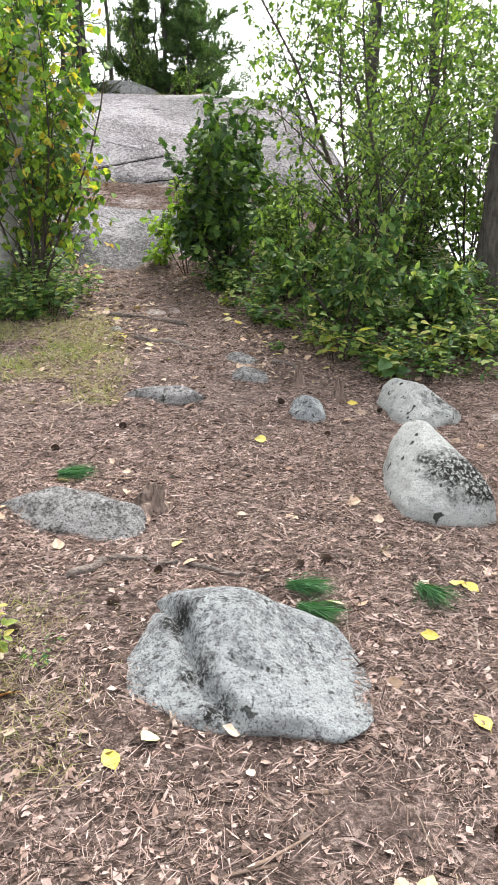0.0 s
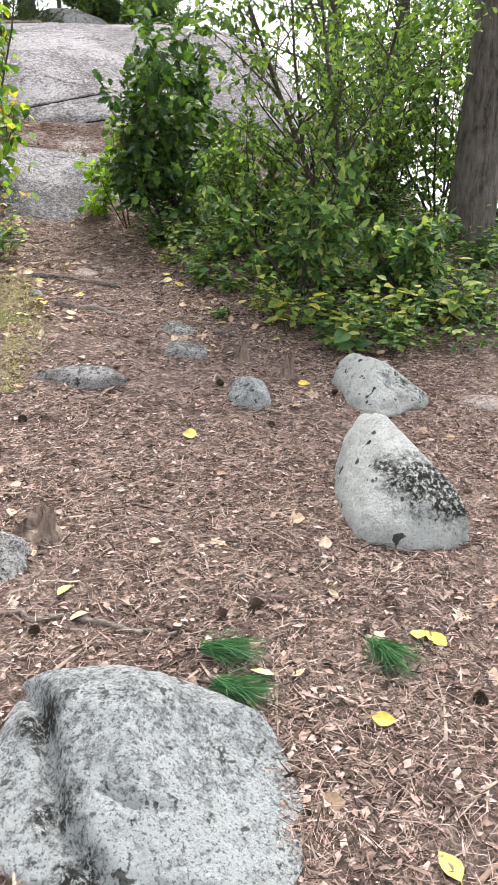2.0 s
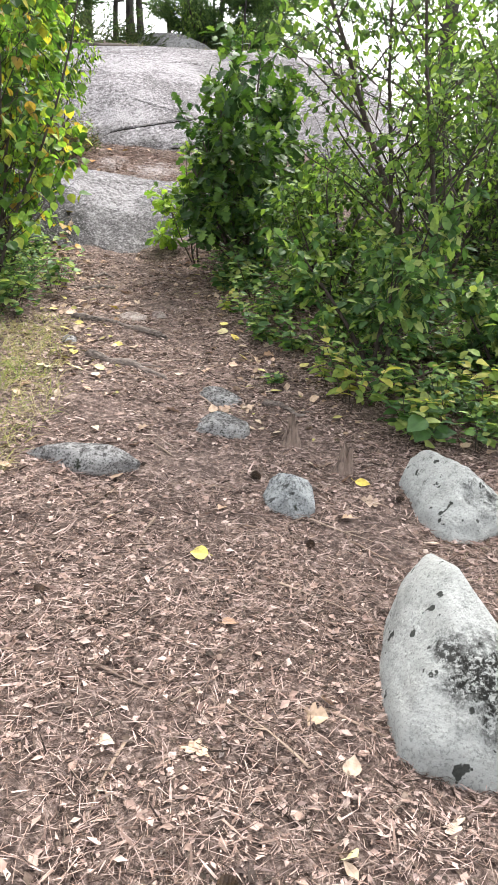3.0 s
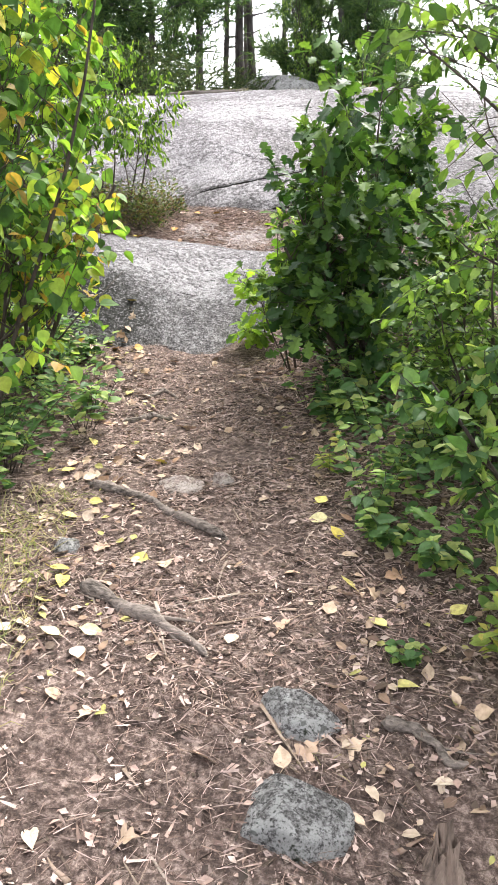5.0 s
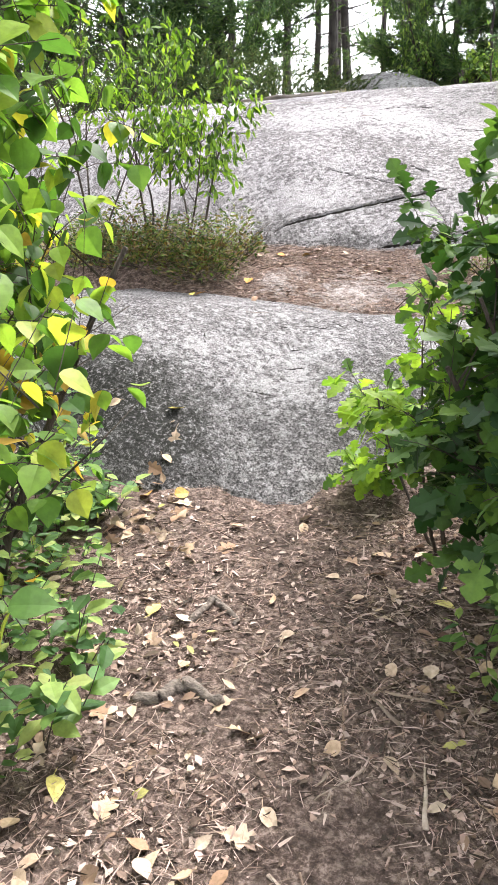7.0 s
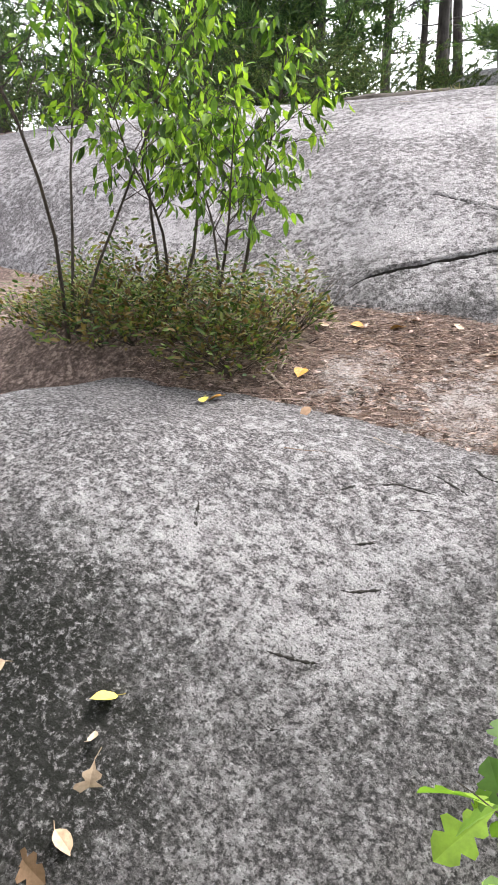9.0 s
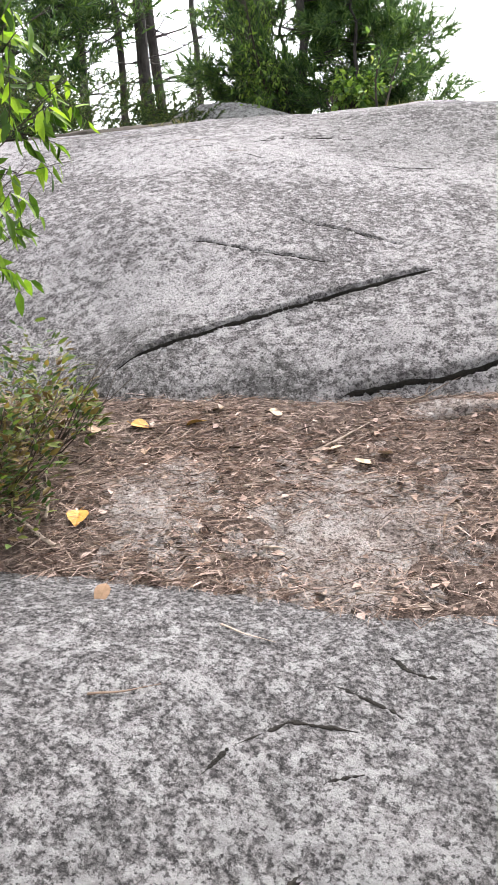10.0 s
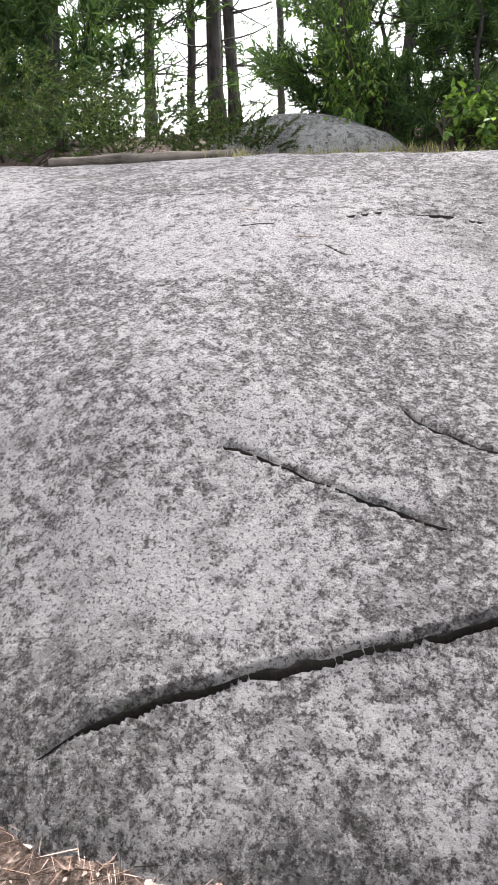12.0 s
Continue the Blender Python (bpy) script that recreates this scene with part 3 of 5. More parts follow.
def clear_of_way(x, y, left=0.42, right=0.45):
    """Whether a place keeps off the trodden line, which walkers hold open."""
    off = np.asarray(x) - np.interp(y, WAY_Y, WAY_X)
    left = left + 0.5 * smooth(7.6, 8.1, np.asarray(y, float)) * (np.asarray(y) < 9.7)
    return (off < -left) | (off > right)


def held_clear(p, x, y):
    """Whether a branch point of a shrub rooted at (x, y) stays out of the walkers' way."""
    return bool(clear_of_way(p[0] + x, p[1] + y) or (p[2] < 0.7 and clear_of_way(p[0] + x, p[1] + y, 0.25, 0.15)))


def shrub(name, x, y, seed, stems, height, spread, side, twigs, leaves, leaf_len, shape, m_leaf, m_wood, label, category="shrub",
          hang=0.3, lowest=0.2, radius=0.014, extra=None, lean=(0, 0), droop=0.2, flat=0.6, sink=0.03):
    """A shrub or sapling: stems from one root, boughs, twigs and single leaves."""
    r = np.random.default_rng(seed)
    z = float(soil_height(np.array([x]), np.array([y]))[0])
    ob = thing(name, x, y, z)
    fine, P, D, N, L = [], [], [], [], []
    for s in range(stems):
        a = 2 * math.pi * (s + r.random() * 0.7) / stems
        way = (math.cos(a) * spread + lean[0], math.sin(a) * spread + lean[1], 1.0)
        main = bough((0.03 * math.cos(a), 0.03 * math.sin(a), -sink), way, height * r.uniform(0.78, 1.05), radius * r.uniform(0.8, 1.2), r, 8, 0.22, 0.03)
        for i in range(3, len(main)):
            if not clear_of_way(main[i][0][0] + x, main[i][0][1] + y, 0.35, 0.4):
                main = main[:i]
                break
        tubes("stem", [main], m_wood, ob, 7)
        for b in range(side):
            t = lowest + (0.97 - lowest) * (b + r.random()) / side
            p, d, rad = spot(main, t)
            az = r.uniform(0, 2 * math.pi)
            out = np.array([math.cos(az), math.sin(az), r.uniform(0.1, 0.7)]) + 0.5 * d
            arm = bough(p, out, height * r.uniform(0.2, 0.36) * (1.15 - 0.6 * t), max(0.003, rad * 0.5), r, 5, 0.3, 0.02)
            if all(held_clear(q[0], x, y) for q in arm[1:]):
                fine.append(arm)
            for k in range(twigs):
                q, e, rad2 = spot(arm, r.uniform(0.25, 1.0))
                way2 = e + r.normal(size=3) * 0.7
                tw = bough(q, way2, height * r.uniform(0.05, 0.12) + 0.04, 0.002, r, 3, 0.3)
                if not held_clear(tw[-1][0], x, y):
                    continue
                fine.append(tw)
                for j in range(leaves):
                    c, g, _ = spot(tw, r.uniform(0.1, 1.0))
                    dd = g * 0.6 + r.normal(size=3) * 0.6 + np.array([0, 0, -hang])
                    P.append(c), D.append(dd)
                    N.append(r.normal(size=3) * (1 - flat) + np.array([0, 0, 1.0]))
                    L.append(leaf_len * r.uniform(0.55, 1.15))
    tagged(tubes("branch_work", fine, m_wood, ob, 3), kind="stuff")
    P, D, N, L = map(np.array, (P, D, N, L))
    keep = clear_of_way(P[:, 0] + x, P[:, 1] + y) | (clear_of_way(P[:, 0] + x, P[:, 1] + y, 0.25, 0.15) & (P[:, 2] < 0.7))
    P, D, N, L = P[keep], D[keep], N[keep], L[keep]
    if extra is None:
        foliage("foliage", P, D, N, L, shape, m_leaf, ob, droop=droop)
    else:
        pick = extra[0](P)
        foliage("foliage", P[~pick], D[~pick], N[~pick], L[~pick], shape, m_leaf, ob, droop=droop)
        if pick.any():
            foliage("young_foliage", P[pick], D[pick], N[pick], L[pick], shape, extra[1], ob, droop=droop)
    return tagged(ob, label, category)


def needle_clumps(centres, ways, length, count, r, width=0.0016):
    n = len(centres)
    P = np.repeat(np.asarray(centres, float), count, 0)
    W = np.repeat(unit(np.asarray(ways, float)), count, 0)
    D = unit(W * 0.7 + r.normal(size=P.shape) * 0.55)
    P = P + W * r.uniform(-0.6, 0.4, size=(len(P), 1)) * length
    return P, D, length * r.uniform(0.6, 1.1, len(P)), np.full(len(P), width)


def pine(name, x, y, seed, height, radius, first, whorls, reach, label, clump=0.13, count=16, dead=0.0, z=None, width=0.004, lean=(0, 0), density=9, bark=None):
    """A pine: trunk with flared foot, whorls of limbs, side twigs and bundles of needles."""
    r = np.random.default_rng(seed)
    z = on_top(x, y) if z is None else z
    ob = thing(name, x, y, z)
    bark = bark or M_FARBARK
    steps = 14
    trunk = [((lean[0] * height * i / steps + 0.02 * r.normal(), lean[1] * height * i / steps + 0.02 * r.normal(), height * i / steps - 0.12), radius * (1 + (0.5 if i == 0 else 0.0)) * (1 - 0.85 * i / steps)) for i in range(steps + 1)]
    tubes("trunk", [trunk], bark, ob, 14)
    limbs, C, W = [], [], []
    for k in range(whorls):
        t = first + (0.98 - first) * (k + 0.5 * r.random()) / whorls
        p, d, rad = spot(trunk, t)
        for b in range(r.integers(3, 6)):
            az = r.uniform(0, 2 * math.pi)
            out = np.array([math.cos(az), math.sin(az), r.uniform(-0.12, 0.3)])
            ln = reach * (1.08 - t) / (1.08 - first) * r.uniform(0.6, 1.1) + 0.2
            arm = bough(p, out, ln, max(0.005, min(0.03, rad * 0.2)), r, 6, 0.2, 0.03)
            limbs.append(arm)
            if r.random() < dead:
                for j in range(3):
                    q, e, _ = spot(arm, r.uniform(0.3, 0.9))
                    limbs.append(bough(q, e + r.normal(size=3) * 0.8, ln * 0.35, 0.004, r, 4, 0.4))
                continue
            for j in range(int(density * (0.4 + ln / reach))):
                q, e, _ = spot(arm, r.uniform(0.3, 1.0))
                tw = bough(q, e + r.normal(size=3) * 0.6 + np.array([0, 0, 0.15]), ln * 0.28, 0.004, r, 3, 0.3, 0.05)
                limbs.append(tw)
                for m in range(3):
                    c, g, _ = spot(tw, r.uniform(0.3, 1.0))
                    C.append(c), W.append(g + np.array([0, 0, 0.25]))
    tagged(tubes("limb_work", limbs, bark, ob, 3), kind="stuff")
    if C:
        P, D, L, Wd = needle_clumps(np.array(C), np.array(W), clump, count, r, width)
        blades("crown", P, D, L, Wd, M_NEEDLE, ob)
    return tagged(ob, label, "tree")


def boulder(name, x, y, z, size, seed, material, label, category="boulder", turn=0.0, rough=0.12, shape=None, level=5, tilt=0.0, cuts=11):
    """A rounded, half-sunken stone."""
    bm = bmesh.new()
    bmesh.ops.create_icosphere(bm, subdivisions=level, radius=1.0)
    fr = random.Random(seed)
    facets = [(Vector((fr.uniform(-1, 1), fr.uniform(-1, 1), fr.uniform(-0.2, 1))).normalized(), fr.uniform(0.7, 0.92)) for _ in range(cuts)]
    off = Vector((seed * 3.7, seed * 1.3, seed * 5.1))
    for v in bm.verts:
        d = v.co.normalized()
        k = 1 + rough * 1.6 * noise.noise(d * 1.3 + off) + rough * 0.8 * noise.noise(d * 3.1 + off) + rough * 0.22 * noise.noise(d * 9 + off)
        c = d * k
        for fn, fo in facets:
            over = c.dot(fn) - fo
            if over > 0:
                c = c - fn * over * 0.85
        if shape:
            c = Vector(shape(c.x, c.y, c.z))
        v.co = Vector((c.x * size[0], c.y * size[1], c.z * size[2]))
    me = bpy.data.meshes.new(name)
    bm.to_mesh(me)
    bm.free()
    me.materials.append(material)
    me.shade_smooth()
    ob = new(name, me)
    ob.location, ob.rotation_euler = (x, y, z), (radians(tilt), 0, radians(turn))
    return tagged(ob, label, category)


# ---- boulders and stones on the clearing ----
def groove(px, py, line, width):
    """Nearness to a line on the plan of a stone, and the side of it."""
    best, side = 9.0, 0.0
    for (ax, ay), (bx, by) in zip(line, line[1:]):
        dx, dy = bx - ax, by - ay
        t = min(1.0, max(0.0, ((px - ax) * dx + (py - ay) * dy) / (dx * dx + dy * dy)))
        d = math.hypot(px - ax - t * dx, py - ay - t * dy)
        if d < best:
            best, side = d, math.copysign(d, dx * (py - ay) - dy * (px - ax))
    return math.exp(-(best / width) ** 2), side


def split_shape(cx, cy, cz):
    """Highest behind, drawn out to one front corner, with a lower shoulder behind a crevice."""
    flat = max(abs(cx), abs(cy), 1e-3)
    k = (math.hypot(cx, cy) / flat) ** 0.3
    px, py = cx * k, cy * k - 0.22 * max(cx, 0) ** 2
    near, side = groove(px, py, [(-0.62, 0.62), (-0.42, 0.2), (-0.28, -0.25), (-0.2, -0.55), (0.1, -0.95)], 0.06)
    fine, _ = groove(px, py, [(0.02, -0.42), (0.16, -0.5), (0.34, -0.46)], 0.025)
    low = 1 / (1 + math.exp(side / 0.035))
    top = max(cz, -0.6) * (1.0 + 0.2 * cy - 0.55 * max(cx - 0.05, 0) - 0.05 * cx)
    if cz > 0:
        top = top * (1 - 0.16 * low) - 0.3 * near * cz - 0.12 * fine * cz
    return px, py, top


def egg_shape(cx, cy, cz):
    """A smooth egg lying down, broad in front and narrower behind."""
    k = (math.hypot(cx, cy) / max(abs(cx), abs(cy), 1e-3)) ** (0.55 if cy < 0 else 0.1)
    return cx * k * (1.0 - 0.3 * cy - 0.08 * cz), cy * k, cz * (1 + 0.12 * cy) if cz > 0 else cz * 0.6


boulder("boulder", -0.065, 2.07, 0.1, (0.43, 0.33, 0.215), 3, M_BOULDER, "broad pale lichen-covered boulder split by a mossy crevice", turn=-4, rough=0.06, shape=split_shape, level=6, cuts=4)
boulder("boulder", 0.88, 3.53, 0.1, (0.225, 0.45, 0.345), 5, M_MOSSY, "smooth whitish boulder with a dark moss patch", turn=4, rough=0.05, shape=egg_shape, level=6, cuts=3)
boulder("boulder", 1.0, 4.6, 0.2, (0.175, 0.3, 0.21), 6, M_MOSSY, "small whitish boulder beyond the larger one", turn=30, rough=0.09, shape=egg_shape, cuts=5)
boulder("boulder", -0.8, 2.93, 0.24, (0.4, 0.2, 0.14), 7, M_STONE, "low grey boulder half buried in soil", turn=-15)
boulder("stone", 0.34, 4.42, 0.25, (0.125, 0.13, 0.14), 8, M_BOULDER, "round mottled stone on the path", "stone", rough=0.14, level=4)
boulder("stone", -0.03, 4.98, 0.33, (0.155, 0.12, 0.09), 9, M_STONE, "flat greenish stone in the path", "stone", level=4)
boulder("stone", -0.07, 5.3, 0.375, (0.12, 0.1, 0.08), 10, M_STONE, "flat greenish stone in the path", "stone", level=4)
boulder("stone", -0.55, 4.45, 0.36, (0.24, 0.12, 0.085), 11, M_STONE, "low bluish grey stone set in soil", "stone", level=4)
boulder("stone", 0.2, 3.12, 0.155, (0.11, 0.09, 0.04), 12, M_PINK, "flat pinkish stone level with the soil", "stone", level=4)
boulder("stone", 0.34, 3.06, 0.14, (0.07, 0.07, 0.035), 13, M_PINK, "small pinkish stone level with the soil", "stone", level=4)
boulder("stone", -0.82, 6.52, 0.515, (0.12, 0.1, 0.06), 14, M_PINK, "flat pinkish stone in the path", "stone", level=4)
boulder("stone", -0.66, 6.62, 0.52, (0.06, 0.06, 0.045), 15, M_PINK, "small pinkish stone in the path", "stone", level=3)
boulder("stone", -1.05, 5.88, 0.5, (0.06, 0.05, 0.05), 16, M_STONE, "small grey stone at the path edge", "stone", level=3)
boulder("stone", 1.62, 4.5, 0.16, (0.16, 0.12, 0.07), 17, M_PINK, "low brownish stone by the undergrowth", "stone", level=4)
boulder("stone", -1.13, 11.06, on_top(-1.13, 11.03) - 0.05, (0.34, 0.08, 0.09), 20, M_WORN, "low pale rock ledge under the granite dome", "stone", rough=0.1, level=5, cuts=5)
boulder("rock_hump", -2.5, 16.3, 3.06, (0.85, 0.42, 0.43), 22, M_STONE, "low grey rock hump behind the junipers", "rock", rough=0.05, cuts=2)


# ---- plants beside the path ----
def young_side(P):
    return (P[:, 0] < -0.5) & (P[:, 2] < 0.8) & (P[:, 2] > 0.3)


shrub("oak_shrub", -0.22, 8.05, 51, 7, 1.8, 0.38, 16, 5, 6, 0.115, "oak", M_OAK, M_TWIG, "dark green lobed-leaf oak shrub beside the path", lowest=0.1, extra=(young_side, M_OAKYOUNG), lean=(-0.12, -0.02))
shrub("oak_sapling", -0.68, 8.3, 69, 3, 1.0, 0.4, 6, 3, 4, 0.1, "oak", M_OAKYOUNG, M_TWIG, "young bright green oak leaning over the path", "sapling", lowest=0.6, lean=(-0.35, 0.0), radius=0.008)
shrub("oak_sapling", -0.98, 8.66, 75, 2, 0.52, 0.3, 6, 3, 4, 0.1, "oak", M_OAKYOUNG, M_TWIG, "small bright green oak at the foot of the slab", "sapling", lowest=0.3, lean=(-0.35, -0.1), radius=0.006)
shrub("tall_shrub", 1.05, 6.3, 52, 4, 2.9, 0.22, 26, 7, 7, 0.056, "ovate", M_SHRUB, M_TWIG, "tall airy shrub with several dark stems", lowest=0.2, radius=0.022)
shrub("shrub", 0.5, 6.9, 53, 6, 0.95, 0.34, 12, 6, 7, 0.058, "ovate", M_SHRUB, M_TWIG, "leafy green shrub between taller bushes", lowest=0.08)
shrub("shrub", 1.4, 7.9, 54, 5, 1.7, 0.3, 14, 6, 7, 0.058, "ovate", M_SHRUB, M_TWIG, "leafy green shrub near a pine trunk", lowest=0.08)
shrub("shrub", 0.75, 5.95, 58, 5, 1.0, 0.4, 10, 5, 7, 0.08, "ovate", M_HERB, M_TWIG, "light green shrub at the clearing edge", lowest=0.06)
shrub("shrub", 1.5, 6.0, 59, 5, 0.6, 0.45, 10, 4, 7, 0.08, "ovate", M_HERB, M_TWIG, "light green shrub at the clearing edge", lowest=0.06)
shrub("shrub", 0.25, 9.0, 63, 5, 0.8, 0.4, 12, 4, 7, 0.08, "ovate", M_SHRUB, M_TWIG, "leafy green shrub beside the rock slab", lowest=0.08)
shrub("shrub", 2.3, 8.3, 64, 5, 2.2, 0.45, 14, 4, 7, 0.085, "ovate", M_SHRUB, M_TWIG, "leafy green shrub near a pine trunk", lowest=0.05)
shrub("shrub", 1.8, 8.3, 70, 5, 1.5, 0.4, 12, 5, 7, 0.058, "ovate", M_SHRUB, M_TWIG, "leafy green shrub near a pine trunk", lowest=0.05)
shrub("shrub", 3.1, 8.6, 72, 5, 2.6, 0.4, 14, 5, 7, 0.06, "ovate", M_SHRUB, M_TWIG, "leafy green shrub above the lake shore", lowest=0.05)
shrub("tall_shrub", 1.75, 9.0, 73, 4, 3.0, 0.24, 18, 6, 6, 0.06, "ovate", M_SHRUB, M_TWIG, "tall airy shrub behind a pine trunk", lowest=0.15, radius=0.02)
shrub("aspen_sapling", -1.85, 6.6, 55, 6, 2.7, 0.26, 18, 6, 5, 0.075, "round", M_ASPEN, M_TWIG, "young aspens with green and yellow leaves", "sapling", lowest=0.1, hang=0.9, radius=0.014)
shrub("aspen_sapling", -2.05, 7.45, 56, 6, 2.6, 0.22, 16, 6, 5, 0.075, "round", M_ASPEN, M_TWIG, "young aspens with green and yellow leaves", "sapling", lowest=0.08, hang=0.9, radius=0.014)
shrub("aspen_sapling", -2.75, 6.9, 57, 6, 3.2, 0.3, 20, 6, 6, 0.08, "round", M_ASPEN, M_TWIG, "young aspens with green and yellow leaves", "sapling", lowest=0.08, hang=0.9, radius=0.018)
for k, (cx, cy, ch) in enumerate(((-3.3, 10.3, 2.0), (-3.05, 10.72, 1.3), (-2.72, 10.68, 1.25))):
    shrub("cherry_sapling", cx, cy, 60 + k, 3, ch, 0.26, 12, 5, 6, 0.066, "lance", M_CHERRY, M_TWIG, "slender cherry sapling with drooping green leaves", "sapling", hang=1.2, lowest=0.42, radius=0.010, lean=(0.2, 0), flat=0.3)
for k, (tx, ty, th) in enumerate(((2.2, 11.1, 4.6), (3.0, 10.2, 5.0), (3.7, 11.2, 5.6), (4.6, 10.0, 5.5))):
    shrub("leafy_tree", tx, ty, 740 + k, 3, th, 0.22, 22, 8, 8, 0.075, "ovate", M_SHRUB, M_TWIG, "green leafy young tree above the lake shore", "tree", lowest=0.12, radius=0.035)
shrub("leafy_sapling", 0.95, 12.9, 65, 3, 3.2, 0.2, 16, 5, 6, 0.05, "ovate", M_SHRUB, M_TWIG, "thin leaning sapling beside the granite dome", "sapling", lowest=0.4, lean=(-0.3, 0.05))
shrub("willow_shrub", -1.95, 16.7, 66, 7, 1.9, 0.24, 18, 5, 9, 0.06, "lance", M_SHRUB, M_TWIG, "yellowish green willow shrub at the rock edge", hang=0.8, lowest=0.1, sink=0.05)
shrub("shrub", -1.35, 15.9, 67, 6, 1.1, 0.4, 10, 4, 7, 0.07, "ovate", M_SHRUB, M_TWIG, "small green shrub at the rock edge", lowest=0.08)
shrub("birch_sapling", -1.05, 15.4, 68, 2, 0.75, 0.25, 6, 2, 3, 0.06, "ovate", M_HERB, M_TWIG, "tiny bare-looking sapling on the rock edge", "sapling", lowest=0.3)

# pale trunk among the aspens
birch = thing("birch_tree", -2.3, 6.95, float(soil_height(np.array([-2.3]), np.array([6.95]))[0]))
birch_line = [((0.12 * i + 0.012 * math.sin(i * 2.1), 0.01 * i, 0.5 * i - 0.1), 0.085 - 0.004 * i) for i in range(13)]
tubes("trunk", [birch_line], M_BIRCH, birch, 12)
tagged(birch, "slim pale-barked birch trunk among the aspens", "tree")

# the large pine by the clearing
pine("pine_tree", 2.27, 7.15, 71, 11, 0.21, 0.4, 8, 2.0, "large pine with dark furrowed bark beside the clearing", count=12, bark=M_BARK, z=0.05, lean=(0.02, 0.0), density=5)
# far trees on the plateau
for k, (tx, ty, hh, rr, dd) in enumerate(((-3.75, 18.7, 9, 0.085, 0.85), (-4.45, 20.2, 8, 0.06, 0.8), (-3.92, 20.2, 9, 0.08, 0.8), (-3.6, 22.0, 8, 0.06, 0.7), (-5.4, 21.5, 9, 0.09, 0.5), (-3.0, 23.0, 8, 0.07, 0.7), (-5.0, 24.0, 8, 0.07, 0.7))):
    pine("pine_tree", tx, ty, 80 + k, hh, rr, 0.1, 16, 1.0, "slender dark pine with bare lower limbs", dead=dd, clump=0.11, count=12, density=5, width=0.003)
for tx, ty, sd, hh in ((1.6, 10.6, 77, 8), (2.6, 11.8, 78, 9), (4.2, 10.5, 79, 9)):
    pine("pine_tree", tx, ty, sd, hh, 0.1, 0.2, 12, 1.5, "slender pine standing above the lake shore", dead=0.35, clump=0.12, count=12, density=8, width=0.004)
for tx, ty, sd, hh in ((-1.95, 18.0, 95, 2.6), (-1.2, 16.7, 96, 1.7)):
    pine("white_pine", tx, ty, sd, hh, 0.03, 0.02, 10, 0.75, "small bushy white pine on the rock", clump=0.12, count=12, density=18, width=0.0045)
pine("white_pine", -1.75, 17.6, 90, 4.6, 0.06, 0.01, 18, 1.4, "bushy green white pine on the rock", clump=0.13, count=13, density=28, width=0.0045)
for tx, ty, sd, hh, rc in ((-5.7, 18.6, 91, 7, 2.0), (-7.6, 18.8, 92, 8, 2.4), (-9.8, 18.6, 93, 7.5, 2.4), (-12.5, 19.5, 94, 9, 2.6)):
    pine("white_pine", tx, ty, sd, hh, 0.13, 0.03, 18, rc, "broad dark pine behind the junipers", clump=0.15, count=8, density=20, width=0.0085)


for tx, ty, sd, hh, rc in ((-5.1, 17.7, 97, 4.2, 1.5), (-6.9, 17.5, 98, 5.0, 1.7)):
    pine("white_pine", tx, ty, sd, hh, 0.07, 0.02, 16, rc, "dense dark young pine behind the junipers", clump=0.14, count=9, density=26, width=0.007)


def juniper(x, y, seed, w, d, h, label="low spreading green juniper bush on the rock"):
    r = np.random.default_rng(seed)
    ob = thing("juniper_bush", x, y, on_top(x, y) - 0.03)
    P, D = [], []
    for s in range(int(310 * w * d) + 50):
        a, q = r.uniform(0, 6.283), math.sqrt(r.random())
        px, py = w * q * math.cos(a), d * q * math.sin(a)
        pz = h * math.sqrt(max(1 - q * q, 0.03)) * r.uniform(0.3, 0.95)
        out = (math.cos(a) * 0.9 + r.normal() * 0.35, math.sin(a) * 0.9 + r.normal() * 0.35, r.uniform(0.25, 0.9))
        line = bough((px, py, pz), out, r.uniform(0.16, 0.34), 0.003, r, 5, 0.25, -0.06)
        for k in range(13):
            c, g, _ = spot(line, (k + r.random()) / 13)
            P += [c] * 7
            D += [g * 0.9 + v for v in r.normal(size=(7, 3)) * 0.5]
    n = len(P)
    blades("foliage", np.array(P), np.array(D), r.uniform(0.022, 0.05, n), np.full(n, 0.0032), M_JUNIPER, ob)
    stems = [bough((0, 0, -0.05), (math.cos(t), math.sin(t) * d / w, 0.4), min(w, d) * 0.8, 0.014, r, 5, 0.3) for t in np.linspace(0, 6.2, 9)]
    tubes("stems", stems, M_TWIG, ob, 5)
    return tagged(ob, label, "bush")


for k, (jx, jy, jw, jd, jh) in enumerate(((-4.7, 15.7, 1.0, 0.6, 0.95), (-3.75, 16.0, 0.9, 0.6, 0.7), (-6.1, 15.9, 1.0, 0.7, 1.0), (-7.7, 16.0, 1.1, 0.7, 1.0), (-3.0, 16.1, 0.45, 0.35, 0.35), (-9.4, 16.2, 1.2, 0.8, 0.8), (-5.3, 16.9, 1.2, 0.7, 0.9))):
    juniper(jx, jy, 100 + k, jw, jd, jh)


